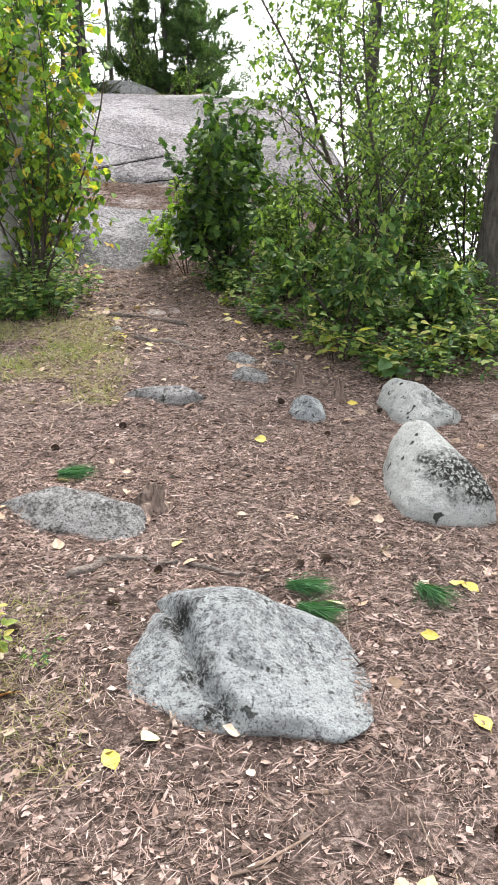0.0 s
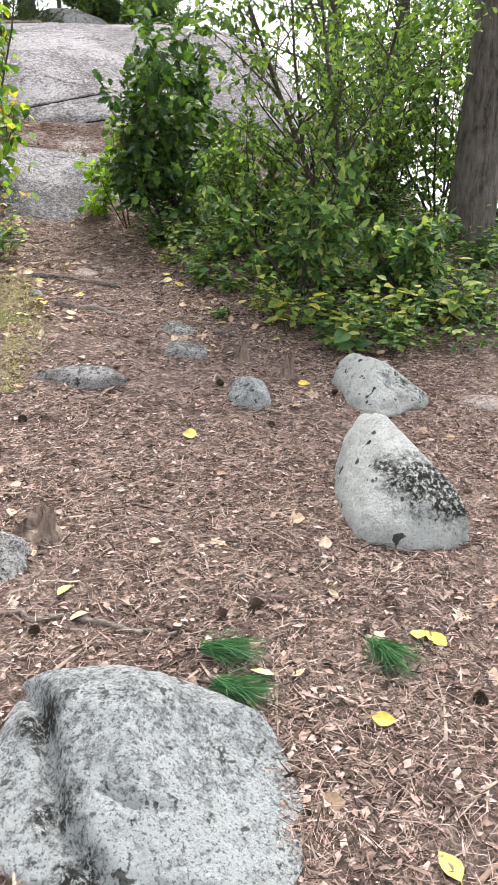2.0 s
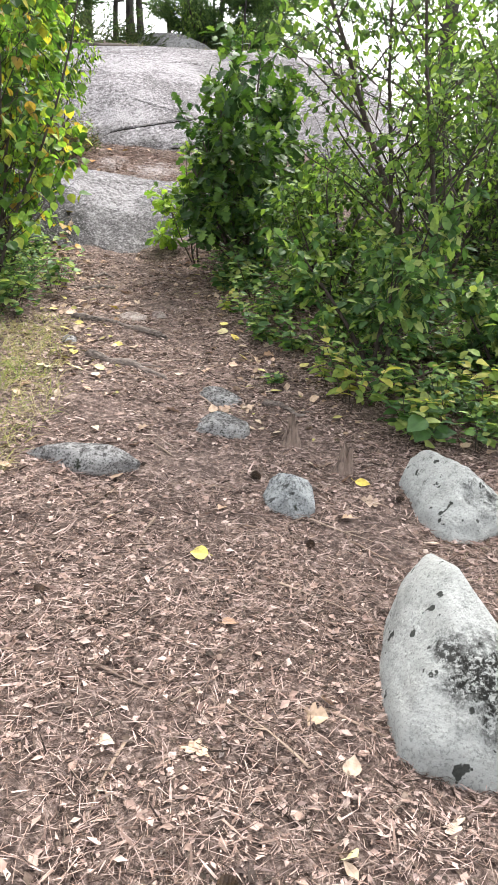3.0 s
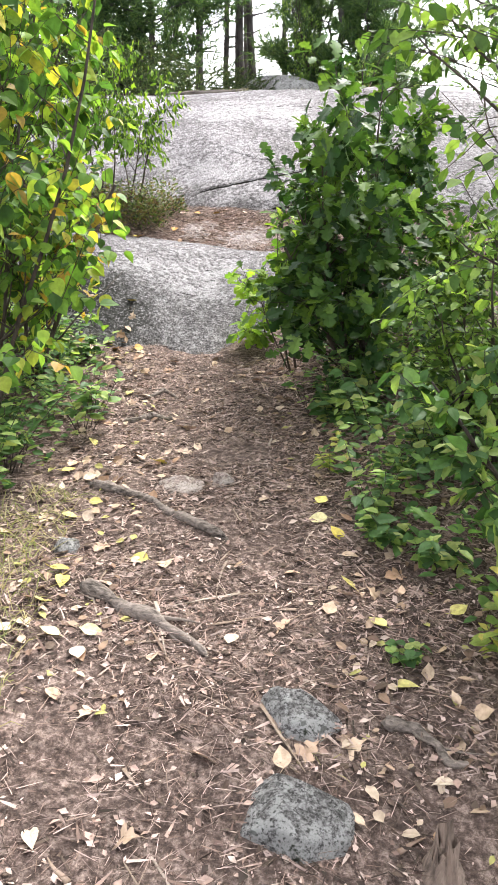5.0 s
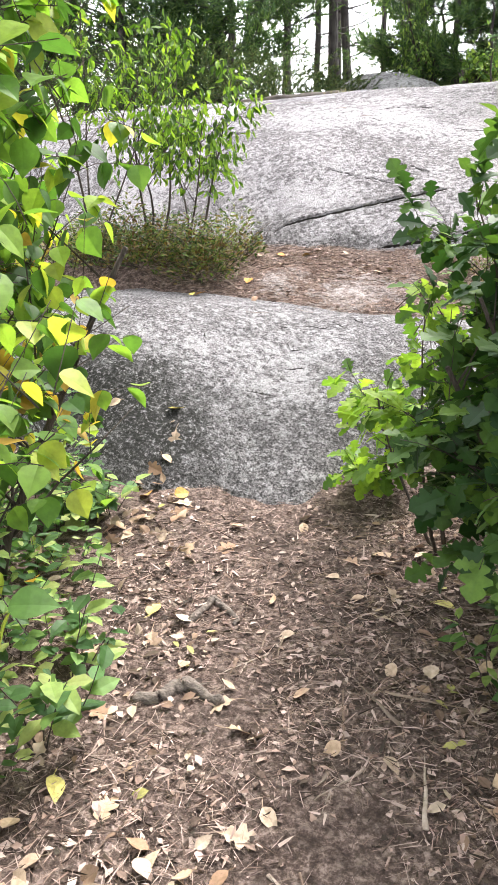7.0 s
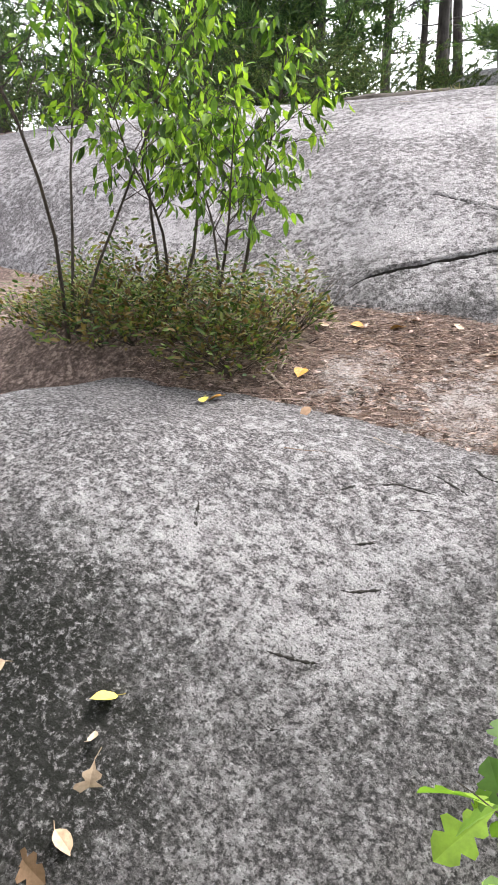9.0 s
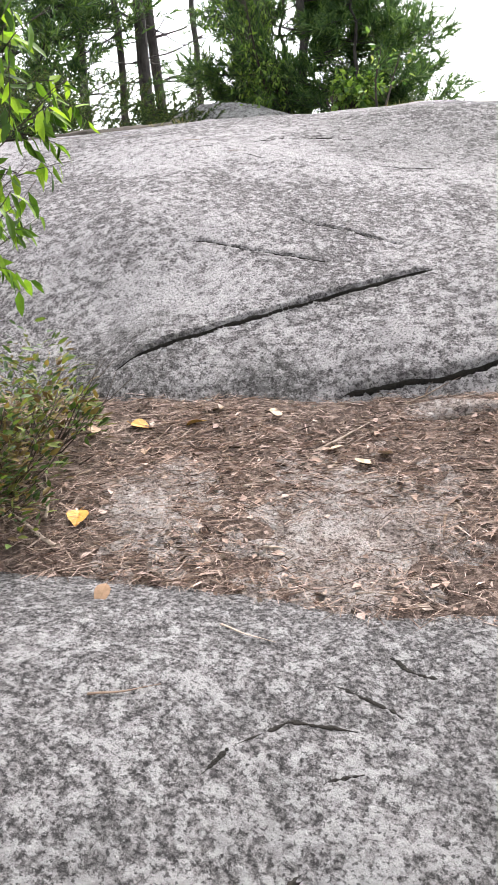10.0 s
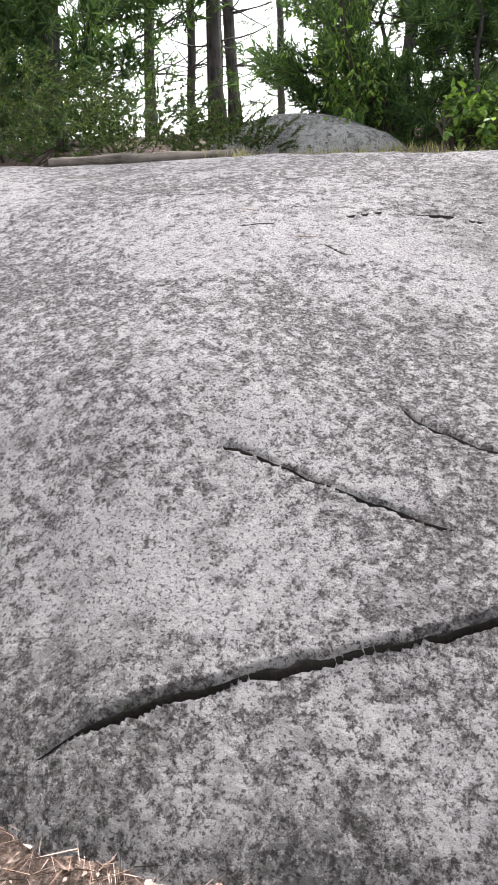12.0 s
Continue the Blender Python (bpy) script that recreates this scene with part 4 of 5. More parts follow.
# ---- roots, stubs, log ----
def root(points, radius, seed, label="gnarled grey-brown tree root crossing the path", name="root"):
    """A root lying half sunk along a few places of the plan."""
    r = np.random.default_rng(seed)
    pts = np.array(points, float)
    n = 46
    t = np.linspace(0, len(pts) - 1, n)
    x, y = np.interp(t, range(len(pts)), pts[:, 0]), np.interp(t, range(len(pts)), pts[:, 1])
    u = np.linspace(0, 1, n)
    x, y = x + 0.05 * vnoise(u * 5, u * 0 + seed, 3), y + 0.05 * vnoise(u * 5, u * 0 + seed, 4)
    swell = 1 + 0.7 * vnoise(u * 4, u * 0, seed) + 0.35 * vnoise(u * 13, u * 0, seed + 1)
    rad = radius * swell * (1.05 - 0.6 * u) * np.clip(np.minimum(u, 1 - u) * 14 + 0.25, 0, 1)
    z = soil_height(x, y) + rad * 0.45 + 0.012 * vnoise(u * 6, u * 0, seed + 2)
    cx, cy = float(x.mean()), float(y.mean())
    line = [((x[i] - cx, y[i] - cy, z[i] - (0.03 if i in (0, n - 1) else 0)), max(0.002, rad[i] * (0.94 + 0.12 * r.random()))) for i in range(n)]
    line_set = [line]
    for k in range(2):
        i = int(r.integers(10, 36))
        fork = bough(line[i][0], (r.normal(), r.normal(), -0.25), 6 * radius, rad[i] * 0.4, r, 6, 0.3)
        line_set.append(fork)
    ob = tubes(name, line_set, M_ROOT, None, 10)
    ob.location = (cx, cy, 0)
    return tagged(ob, label, "root")


root([(-1.2, 6.42), (-0.95, 6.33), (-0.7, 6.2), (-0.5, 6.1)], 0.028, 1)
root([(-0.86, 5.66), (-0.7, 5.6), (-0.52, 5.5), (-0.36, 5.45)], 0.03, 2)
root([(-1.38, 7.26), (-1.28, 7.33), (-1.16, 7.32)], 0.03, 3)
root([(-1.42, 7.62), (-1.38, 7.76), (-1.3, 7.74), (-1.24, 7.7)], 0.014, 4, "thin bent root hooked out of the soil")
root([(-0.68, 2.42), (-0.58, 2.56), (-0.42, 2.62), (-0.25, 2.62)], 0.022, 5)
root([(-0.25, 2.62), (-0.05, 2.58), (0.1, 2.62)], 0.012, 6)
root([(0.18, 5.36), (0.27, 5.31), (0.38, 5.27)], 0.02, 8, "short broken stick lying on the soil", "stick")


def stub(x, y, radius, height, seed, label):
    """A broken, weathered stub of wood with a ragged top."""
    r = np.random.default_rng(seed)
    verts, faces, sides, rings = [], [], 12, 6
    for i in range(rings):
        t = i / (rings - 1)
        for k in range(sides):
            a = 2 * math.pi * k / sides
            q = radius * (1.5 - 1.15 * t ** 0.5 + 0.16 * math.sin(3 * a + seed) + 0.14 * math.sin(7 * a)) * (0.88 + 0.24 * r.random())
            verts.append((q * math.cos(a) + 0.015 * t * seed, q * math.sin(a), height * t * (1 + (0.9 * r.random() - 0.45 if i >= rings - 2 else 0)) - 0.03))
    for i in range(rings - 1):
        for k in range(sides):
            a, b = i * sides + k, i * sides + (k + 1) % sides
            faces.append((a, b, b + sides, a + sides))
    verts.append((0.015 * seed, 0, height * 0.55))
    for k in range(sides):
        faces.append(((rings - 1) * sides + k, (rings - 1) * sides + (k + 1) % sides, len(verts) - 1))
    ob = mesh_object("wood_stub", verts, faces, M_STUB, shade=False)
    ob.location = (x, y, on_top(x, y))
    return tagged(ob, label, "stump")


stub(0.31, 4.95, 0.05, 0.13, 1, "small broken wooden stub sticking out of soil")
stub(0.55, 4.75, 0.05, 0.14, 2, "small split wooden stub beside a stone")
stub(-0.47, 3.05, 0.1, 0.1, 3, "rotten stump stub beside a low boulder")

log_line = [((-0.62 + 0.1 * i, 0.02 * math.sin(i), 0.0), 0.036 * (0.55 + 0.45 * math.sin(0.35 + i * 0.2)) + 0.005 * math.sin(i * 1.7)) for i in range(13)]
log = tubes("log", [log_line], M_LOG, None, 12)
log.location = (-3.3, 14.9, on_top(-3.3, 14.9) + 0.03)
tagged(log, "long weathered grey log lying on the rock", "log")


# ---- low plants ----
def herb(seed, height, stems, leaves, leaf_len, shape, material, label, name="low_plant"):
    r = np.random.default_rng(seed)
    ob = thing(name, 0, 0, -50)
    lines, P, D, N, L = [], [], [], [], []
    for s in range(stems):
        a = r.uniform(0, 2 * math.pi)
        st = bough((0.03 * math.cos(a), 0.03 * math.sin(a), -0.02), (0.5 * math.cos(a), 0.5 * math.sin(a), 1), height * r.uniform(0.6, 1.1), 0.0025, r, 4, 0.25)
        lines.append(st)
        for k in range(leaves):
            c, g, _ = spot(st, r.uniform(0.3, 1.0))
            b = r.uniform(0, 2 * math.pi)
            P.append(c), D.append((math.cos(b), math.sin(b), r.uniform(-0.3, 0.4)))
            N.append(r.normal(size=3) * 0.3 + np.array([0, 0, 1.0])), L.append(leaf_len * r.uniform(0.6, 1.1))
    tagged(tubes("stalk", lines, M_TWIG, ob, 4), kind="stuff")
    foliage("foliage", P, D, N, L, shape, material, ob)
    return tagged(ob, label, "plant")


HERBS = [herb(201, 0.28, 5, 8, 0.075, "ovate", M_HERB, "low leafy green plant at the path edge"),
         herb(202, 0.42, 6, 10, 0.07, "ovate", M_HERB, "leafy green plant under the shrubs"),
         herb(203, 0.2, 6, 7, 0.09, "round", M_HERB, "low round-leaved plant at the path edge"),
         herb(204, 0.34, 5, 9, 0.075, "lance", M_HERB, "slim-leaved green plant under the shrubs"),
         herb(205, 0.3, 5, 9, 0.075, "ovate", M_YELLOWHERB, "yellowing leafy plant at the path edge")]


def plant(template, x, y, scale, turn, group, z=None):
    m = pose(x, y, on_top(x, y) if z is None else z, 0, 0, turn)
    ob = copy_thing(template, m)
    ob.scale = (scale, scale, scale)
    return tagged(ob, group=group)


def right_bank(x, y):
    return (y > 5.12) & (x > np.interp(y, [5.1, 5.5, 5.8, 6.2, 7.0, 8.4, 8.8], [0.95, 0.62, 0.42, 0.05, -0.26, -0.62, -0.45])) & (y < 8.8)


def left_bank(x, y):
    return (y > 5.75) & (x < np.interp(y, [5.7, 6.1, 7.0, 8.0, 8.5], [-1.75, -1.42, -1.5, -1.9, -2.2])) & (y < 8.4)


pr = np.random.default_rng(17)
count = 0
while count < 230:
    x, y = pr.uniform(-3.2, 2.8), pr.uniform(5.1, 8.8)
    if right_bank(x, y) or left_bank(x, y):
        if x > 1.7 and pr.random() < 0.5:
            continue
        near_front = y < 5.7 and x > 0
        pick = pr.choice(5, p=[0.27, 0.22, 0.21, 0.23, 0.07]) if near_front else pr.choice(5, p=[0.27, 0.27, 0.2, 0.22, 0.04])
        plant(HERBS[pick], x, y, pr.uniform(0.7, 1.25), pr.uniform(0, 360), "low plants along the path")
        count += 1
for x, y, k, s in ((1.55, 5.5, 4, 1.7), (1.3, 5.45, 4, 1.3), (0.62, 5.45, 4, 1.5), (0.5, 5.7, 4, 0.9), (-0.2, 6.8, 4, 0.8), (-0.82, 1.95, 4, 0.595), (-0.92, 1.88, 0, 0.595), (-0.74, 1.83, 0, 0.425), (-0.97, 2.03, 2, 0.68), (-1.07, 1.88, 0, 0.68), (-0.84, 1.81, 2, 0.51), (-1.12, 2.13, 0, 0.595), (-0.64, 1.95, 3, 0.34), (0.1, 6.2, 2, 0.7), (0.2, 5.6, 2, 0.45)):
    plant(HERBS[k], x, y, s, pr.uniform(0, 360), "low plants along the path")
for ob in HERBS:
    for o in (*ob.children_recursive, ob):
        bpy.data.objects.remove(o)


def scatter(n, x0, x1, y0, y1, where, r):
    x, y = r.uniform(x0, x1, n), r.uniform(y0, y1, n)
    k = where(x, y)
    return x[k], y[k]


# leaf mass near the ground on both banks
ur = np.random.default_rng(23)
x, y = scatter(16000, -3.4, 3.0, 5.1, 8.9, lambda a, b: right_bank(a, b) | left_bank(a, b), ur)
z = soil_height(x, y) + np.abs(ur.normal(size=len(x))) * 0.12 + 0.01
P = np.stack([x, y, z], 1)
D = np.stack([ur.normal(size=len(x)), ur.normal(size=len(x)), ur.uniform(-0.3, 0.5, len(x))], 1)
N = ur.normal(size=P.shape) * 0.35 + np.array([0, 0, 1.0])
undergrowth = foliage("undergrowth", P, D, N, ur.uniform(0.03, 0.075, len(x)), "ovate", M_HERB)
tagged(undergrowth, "dense small green leaves covering the forest floor", "undergrowth", kind="stuff")


# heath on the earth patch between the rocks
def heath_bush(seed, w, h):
    r = np.random.default_rng(seed)
    ob = thing("heath_bush", 0, 0, -50)
    n = 520
    a, q = r.uniform(0, 6.283, n), np.sqrt(r.random(n))
    zz = h * np.sqrt(np.clip(1 - q * q, 0.03, 1)) * r.uniform(0.25, 1.1, n)
    P = np.stack([w * q * np.cos(a), w * q * np.sin(a), zz], 1)
    D = np.stack([np.cos(a) + r.normal(size=n) * 0.6, np.sin(a) + r.normal(size=n) * 0.6, r.uniform(0, 1.3, n)], 1)
    foliage("foliage", P, D, r.normal(size=P.shape) * 0.5 + np.array([0, 0, 1.0]), r.uniform(0.02, 0.045, n), "lance", M_HEATH, ob)
    lines = [bough((0, 0, -0.02), (math.cos(t), math.sin(t), 0.8), h, 0.003, r, 4, 0.4) for t in r.uniform(0, 6.28, 14)]
    tagged(tubes("stalk", lines, M_TWIG, ob, 4), kind="stuff")
    return tagged(ob, "low olive-green heath bush on a patch of soil", "bush")


HEATH = [heath_bush(301 + k, w, h) for k, (w, h) in enumerate(((0.22, 0.24), (0.17, 0.34), (0.26, 0.2)))]
hr = np.random.default_rng(31)
spots = [(-2.45 - 0.16 * i + hr.normal() * 0.05, 10.28 + 0.02 * i + 0.24 * (j % 3) + hr.normal() * 0.07) for i in range(9) for j in range(3)]
for x, y in spots:
    plant(HEATH[hr.integers(3)], x, y, hr.uniform(0.75, 1.15), hr.uniform(0, 360), "heath bushes on the soil patch", float(soil_height(np.array([x]), np.array([y]))[0]))
for x, y in ((-0.75, 10.7), (-0.55, 10.85), (-0.62, 10.45)):
    plant(HEATH[2], x, y, 0.7, 40, "heath bushes on the soil patch", float(soil_height(np.array([x]), np.array([y]))[0]))
for ob in HEATH:
    for o in (*ob.children_recursive, ob):
        bpy.data.objects.remove(o)


# ---- grass ----
def grass(name, x, y, lengths, r, material, label, spread=0.55, bend=0.35, wide=0.0016):
    z = top_height(x, y)
    D = np.stack([r.normal(size=len(x)) * spread, r.normal(size=len(x)) * spread, np.ones(len(x))], 1)
    ob = blades(name, np.stack([x, y, z - 0.005], 1), D, lengths, np.full(len(x), wide), material, None, bend)
    return tagged(ob, label, "grass", kind="stuff")


gr = np.random.default_rng(41)
x, y = scatter(9000, -3.0, -0.7, 4.2, 6.3, lambda a, b: (vnoise(a * 2.5, b * 2.5, 5) > -0.05 - 0.2 * (-1.0 - a)) & (a < -0.8 - 0.3 * (b - 5) * (b > 5)) & ~left_bank(a, b), gr)
grass("dry_grass", x, y, gr.uniform(0.07, 0.2, len(x)), gr, M_DRYGRASS, "pale dry grass beside the path", 0.8, 0.5)
x, y = scatter(6000, -3.2, -0.9, 4.7, 6.3, lambda a, b: (vnoise(a * 3.1, b * 3.1, 8) > 0.0) & (a < -1.2 - 0.25 * (b > 5.6) + 0.8 * vnoise(a * 2, b * 2, 9)), gr)
grass("green_grass", x, y, gr.uniform(0.08, 0.24, len(x)), gr, M_GREENGRASS, "soft yellowish green grass beside the path", 0.6, 0.5)
x, y = scatter(3200, -3.2, -0.6, 14.6, 16.2, lambda a, b: (b > 15.0 + 0.25 * np.sin(a * 3)) & (vnoise(a * 3, b * 3, 6) > -0.1), gr)
grass("rock_edge_grass", x, y, gr.uniform(0.03, 0.13, len(x)), gr, M_DRYGRASS, "pale dry grass along the edge of the rock", 0.3, 0.25, 0.0025)
x, y = scatter(1600, -1.3, -0.45, 1.5, 2.3, lambda a, b: vnoise(a * 4, b * 4, 31) > -0.15, gr)
grass("dry_grass_tuft", x, y, gr.uniform(0.05, 0.15, len(x)), gr, M_DRYGRASS, "pale dry grass tufts beside a boulder", 0.9, 0.5, 0.0012)
x, y = scatter(5000, -1.6, 1.8, 0.6, 5.2, lambda a, b: vnoise(a * 1.7, b * 1.7, 12) > 0.24, gr)
grass("thin_grass", x, y, gr.uniform(0.03, 0.09, len(x)), gr, M_DRYGRASS, "thin dry grass among the needles", 1.0, 0.5, 0.001)

# ---- fallen needles and crumbs ----
nr = np.random.default_rng(47)


def bare(a, b):
    s = soil_height(a, b)
    return (s > slab_height(a, b) - 0.006) & (s > dome_height(a, b) - 0.006)


def on_soil(n, x0, x1, y0, y1):
    x, y = scatter(n, x0, x1, y0, y1, bare, nr)
    k = nr.random(len(x)) < 0.74 + 1.2 * fbm(x, y, 2.6, 77, 4)
    x, y = x[k], y[k]
    return x, y, soil_height(x, y)


parts_xyz = [on_soil(150000, -2.0, 2.2, 0.9, 4.4), on_soil(85000, -1.9, 1.8, 4.4, 8.8), on_soil(42000, -2.9, -0.5, 9.6, 11.35)]
x, y, z = (np.concatenate(c) for c in zip(*parts_xyz))
a = nr.uniform(0, 6.283, len(x))
D = np.stack([np.cos(a), np.sin(a), nr.normal(size=len(x)) * 0.16], 1)
needles = blades("fallen_needles", np.stack([x, y, z + nr.uniform(0.001, 0.012, len(x))], 1), D, nr.uniform(0.025, 0.085, len(x)), nr.uniform(0.0005, 0.0014, len(x)), M_DEADNEEDLE)
tagged(needles, "brown dead pine needles lying on the soil", "pine needles", kind="stuff")

parts_xyz = [on_soil(42000, -2.0, 2.2, 0.9, 4.4), on_soil(36000, -1.9, 1.8, 4.4, 8.8), on_soil(8000, -2.9, -0.5, 9.6, 11.35)]
x, y, z = (np.concatenate(c) for c in zip(*parts_xyz))
a = nr.uniform(0, 6.283, len(x))
D = np.stack([np.cos(a), np.sin(a), nr.normal(size=len(x)) * 0.25], 1)
N = nr.normal(size=D.shape) * 0.45 + np.array([0, 0, 1.0])
size = 0.008 + 0.032 * nr.random(len(x)) ** 2.5
crumbs = foliage("leaf_litter", np.stack([x, y, z + 0.006], 1), D, N, size, "tiny", M_CRUMB)
tagged(crumbs, "small crumbled brown leaf bits on the soil", "leaf litter", kind="stuff")


parts_xyz = [on_soil(22000, -2.0, 2.2, 0.9, 4.4), on_soil(18000, -1.9, 1.8, 4.4, 8.8), on_soil(2500, -2.9, -0.5, 9.6, 11.35)]
x, y, z = (np.concatenate(c) for c in zip(*parts_xyz))
a = nr.uniform(0, 6.283, len(x))
D = np.stack([np.cos(a), np.sin(a), nr.normal(size=len(x)) * 0.3], 1)
chips = blades("bark_chips", np.stack([x, y, z + 0.005], 1), D, nr.uniform(0.015, 0.07, len(x)), nr.uniform(0.0015, 0.0045, len(x)), M_CRUMB)
tagged(chips, "small dark bark chips strewn over the soil", "bark chips", kind="stuff")


x, y, z = on_soil(16000, -2.9, -0.5, 9.6, 11.3)
a = nr.uniform(0, 6.283, len(x))
D = np.stack([np.cos(a), np.sin(a), nr.normal(size=len(x)) * 0.14], 1)
tan_needles = blades("tan_needles", np.stack([x, y, z + nr.uniform(0.004, 0.016, len(x))], 1), D, nr.uniform(0.03, 0.085, len(x)), nr.uniform(0.0004, 0.0009, len(x)), M_TANNEEDLE)
tagged(tan_needles, "tan pine needles matted between the rocks", "pine needles", kind="stuff")


# ---- pine cones ----
def cone_mesh(seed, length):
    """A closed weathered cone: rings of blunt scales round a spindle."""
    r = np.random.default_rng(seed)
    verts, faces = [], []
    rings, around = 9, 8
    for i in range(rings):
        t = (i + 0.5) / rings
        rad = 0.42 * length * math.sin(math.pi * (0.12 + 0.83 * t)) ** 0.7
        for k in range(around):
            a = 2 * math.pi * (k + 0.5 * (i % 2)) / around
            cx, sx = math.cos(a), math.sin(a)
            x0 = length * (t - 0.5)
            out = rad * r.uniform(0.95, 1.15)
            w = 0.42 * rad + 0.001
            b = len(verts)
            verts += [(x0 - 0.06 * length, 0.55 * out * cx, 0.55 * out * sx), (x0 + 0.02 * length, 0.9 * out * cx - w * sx, 0.9 * out * sx + w * cx),
                      (x0 + 0.08 * length, out * cx, out * sx), (x0 + 0.02 * length, 0.9 * out * cx + w * sx, 0.9 * out * sx - w * cx), (x0 + 0.03 * length, 0.5 * out * cx, 0.5 * out * sx)]
            faces += [(b, b + 1, b + 2, b + 3), (b + 1, b + 4, b + 2), (b + 4, b + 3, b + 2), (b, b + 4, b + 1), (b, b + 3, b + 4)]
    me = bpy.data.meshes.new("pine_cone")
    me.from_pydata(verts, [], faces)
    me.materials.append(M_CONE)
    return me


M_CONE = varied_material("pine_cone_scales", [(0.05, 0.035, 0.028), (0.08, 0.055, 0.045), (0.035, 0.026, 0.022)], 0.85)
CONES = [cone_mesh(611, 0.045), cone_mesh(612, 0.036)]
cr = np.random.default_rng(67)
for k in range(30):
    x, y = (cr.uniform(-1.2, 1.3), cr.uniform(1.3, 4.6)) if k < 36 else (cr.uniform(-1.0, 0.0), cr.uniform(4.8, 7.6))
    if bool(bare(np.array([x]), np.array([y]))[0]) and math.hypot(x + 0.03, y - 2.04) > 0.5 and math.hypot(x - 0.93, y - 3.5) > 0.55:
        ob = new("pine_cone", CONES[k % 2])
        ob.location, ob.rotation_euler = (x, y, on_top(x, y) + 0.012), (cr.uniform(0, 6.28), cr.normal() * 0.15, cr.uniform(0, 6.28))
        tagged(ob, "small dark weathered pine cone on the soil", "pine cone", "pine cones on the soil")


# ---- single fallen leaves ----
def leaf_mesh(name, shape, length, material, seed, curl):
    r = np.random.default_rng(seed)
    V, F = leaf_arrays(np.array([[-length / 2, 0, 0.0]]), np.array([[1.0, 0, 0]]), np.array([[0.1 * r.normal(), 0.1 * r.normal(), 1.0]]), np.array([length]), shape, 0.25, curl)
    n = len(V)
    low = V.copy()
    low[:, 2] -= 0.0008
    stem = tube_data([[((-length / 2, 0, 0), 0.0012), ((-length * 0.75, 0.01, 0.003), 0.0008)]], 4)
    verts = V.tolist() + low.tolist() + [tuple(v) for v in stem[0]]
    faces = F + [[i + n for i in reversed(f)] for f in F] + [[i + 2 * n for i in f] for f in stem[1]]
    me = bpy.data.meshes.new(name)
    me.from_pydata(verts, [], faces)
    me.materials.append(material)
    return me


Y_MESH = [leaf_mesh("yellow_leaf", "broad", 0.085, M_YLEAF, 1, 0.15), leaf_mesh("yellow_leaf", "round", 0.065, M_YLEAF, 2, -0.2), leaf_mesh("yellow_leaf", "broad", 0.07, M_YLEAF, 3, -0.15)]
T_MESH = [leaf_mesh("tan_leaf", "broad", 0.065, M_TLEAF, 4, 0.3), leaf_mesh("tan_leaf", "round", 0.055, M_TLEAF, 5, -0.3), leaf_mesh("tan_leaf", "oak", 0.10, M_TLEAF, 6, 0.3), leaf_mesh("tan_leaf", "broad", 0.045, M_TLEAF, 7, -0.4)]
O_MESH = [leaf_mesh("orange_leaf", "round", 0.07, M_OLEAF, 8, 0.2)]
lr = np.random.default_rng(53)


def fallen(me, x, y, label, group, tilt=12.0):
    ob = new("fallen_leaf", me)
    ob.location = (x, y, on_top(x, y) + 0.012)
    ob.rotation_euler = (radians(lr.normal() * tilt), radians(lr.normal() * tilt), lr.uniform(0, 6.28))
    return tagged(ob, label, "leaf", group)


YELLOW = [(-0.38, 1.62), (-0.29, 1.7), (0.62, 2.28), (0.68, 1.86), (0.4, 1.31), (-0.3, 2.72), (0.85, 2.62), (0.8, 2.62), (0.3, 2.42), (0.55, 2.85), (0.05, 3.9), (-0.99, 5.72), (-0.76, 5.87), (-0.85, 5.38),
          (-0.73, 5.42), (-0.95, 5.66), (-1.15, 6.1), (-1.1, 6.25), (0.2, 5.5), (0.1, 5.75), (-0.02, 5.95), (-0.1, 6.25), (-1.95, 8.72), (-1.35, 6.5), (-1.0, 6.75), (-0.2, 6.5), (0.65, 4.65), (-0.88, 3.25), (-0.75, 10.3), (-2.4, 9.95), (-2.42, 11.08)]
RED = [(-0.93, 2.18), (-0.97, 2.13)]
for k, (x, y) in enumerate(YELLOW):
    fallen(Y_MESH[k % 3], x, y, "single fallen yellow leaf on the ground", "fallen yellow leaves")
for x, y in ((-0.98, 2.32), (-0.72, 1.82), (-2.15, 10.96), (-1.97, 10.97), (-2.4, 10.02), (-2.2, 10.4), (-1.75, 8.35), (-1.9, 8.3)):
    fallen(O_MESH[0], x, y, "single fallen orange leaf on the ground", "fallen orange leaves")
for x, y in ((-1.5, 10.83), (-1.35, 10.79), (-1.42, 10.74), (-1.9, 11.05), (-2.3, 10.9), (-2.1, 10.8), (-2.05, 10.1), (-1.7, 11.02)):
    fallen(T_MESH[lr.integers(2)], x, y, "single fallen tan leaf on the ground", "fallen tan leaves")
R_MESH = leaf_mesh("red_leaf", "broad", 0.075, M_RLEAF, 9, 0.25)
for x, y in RED:
    fallen(R_MESH, x, y, "single fallen crimson leaf on the ground", "fallen red leaves")
made = 0
while made < 230:
    x, y = lr.uniform(-1.7, 1.6), lr.uniform(1.0, 8.6) if made < 150 else lr.uniform(5.0, 8.4)
    off = x - np.interp(y, WAY_Y, WAY_X)
    if y > 5.2 and (abs(off) > 0.75 or (abs(off) < 0.18 and lr.random() < 0.5)):
        continue
    if on_top(x, y) - float(soil_height(np.array([x]), np.array([y]))[0]) > 0.01:
        continue
    fallen(T_MESH[lr.integers(4)], x, y, "single fallen tan leaf on the ground", "fallen tan leaves", 18)
    made += 1
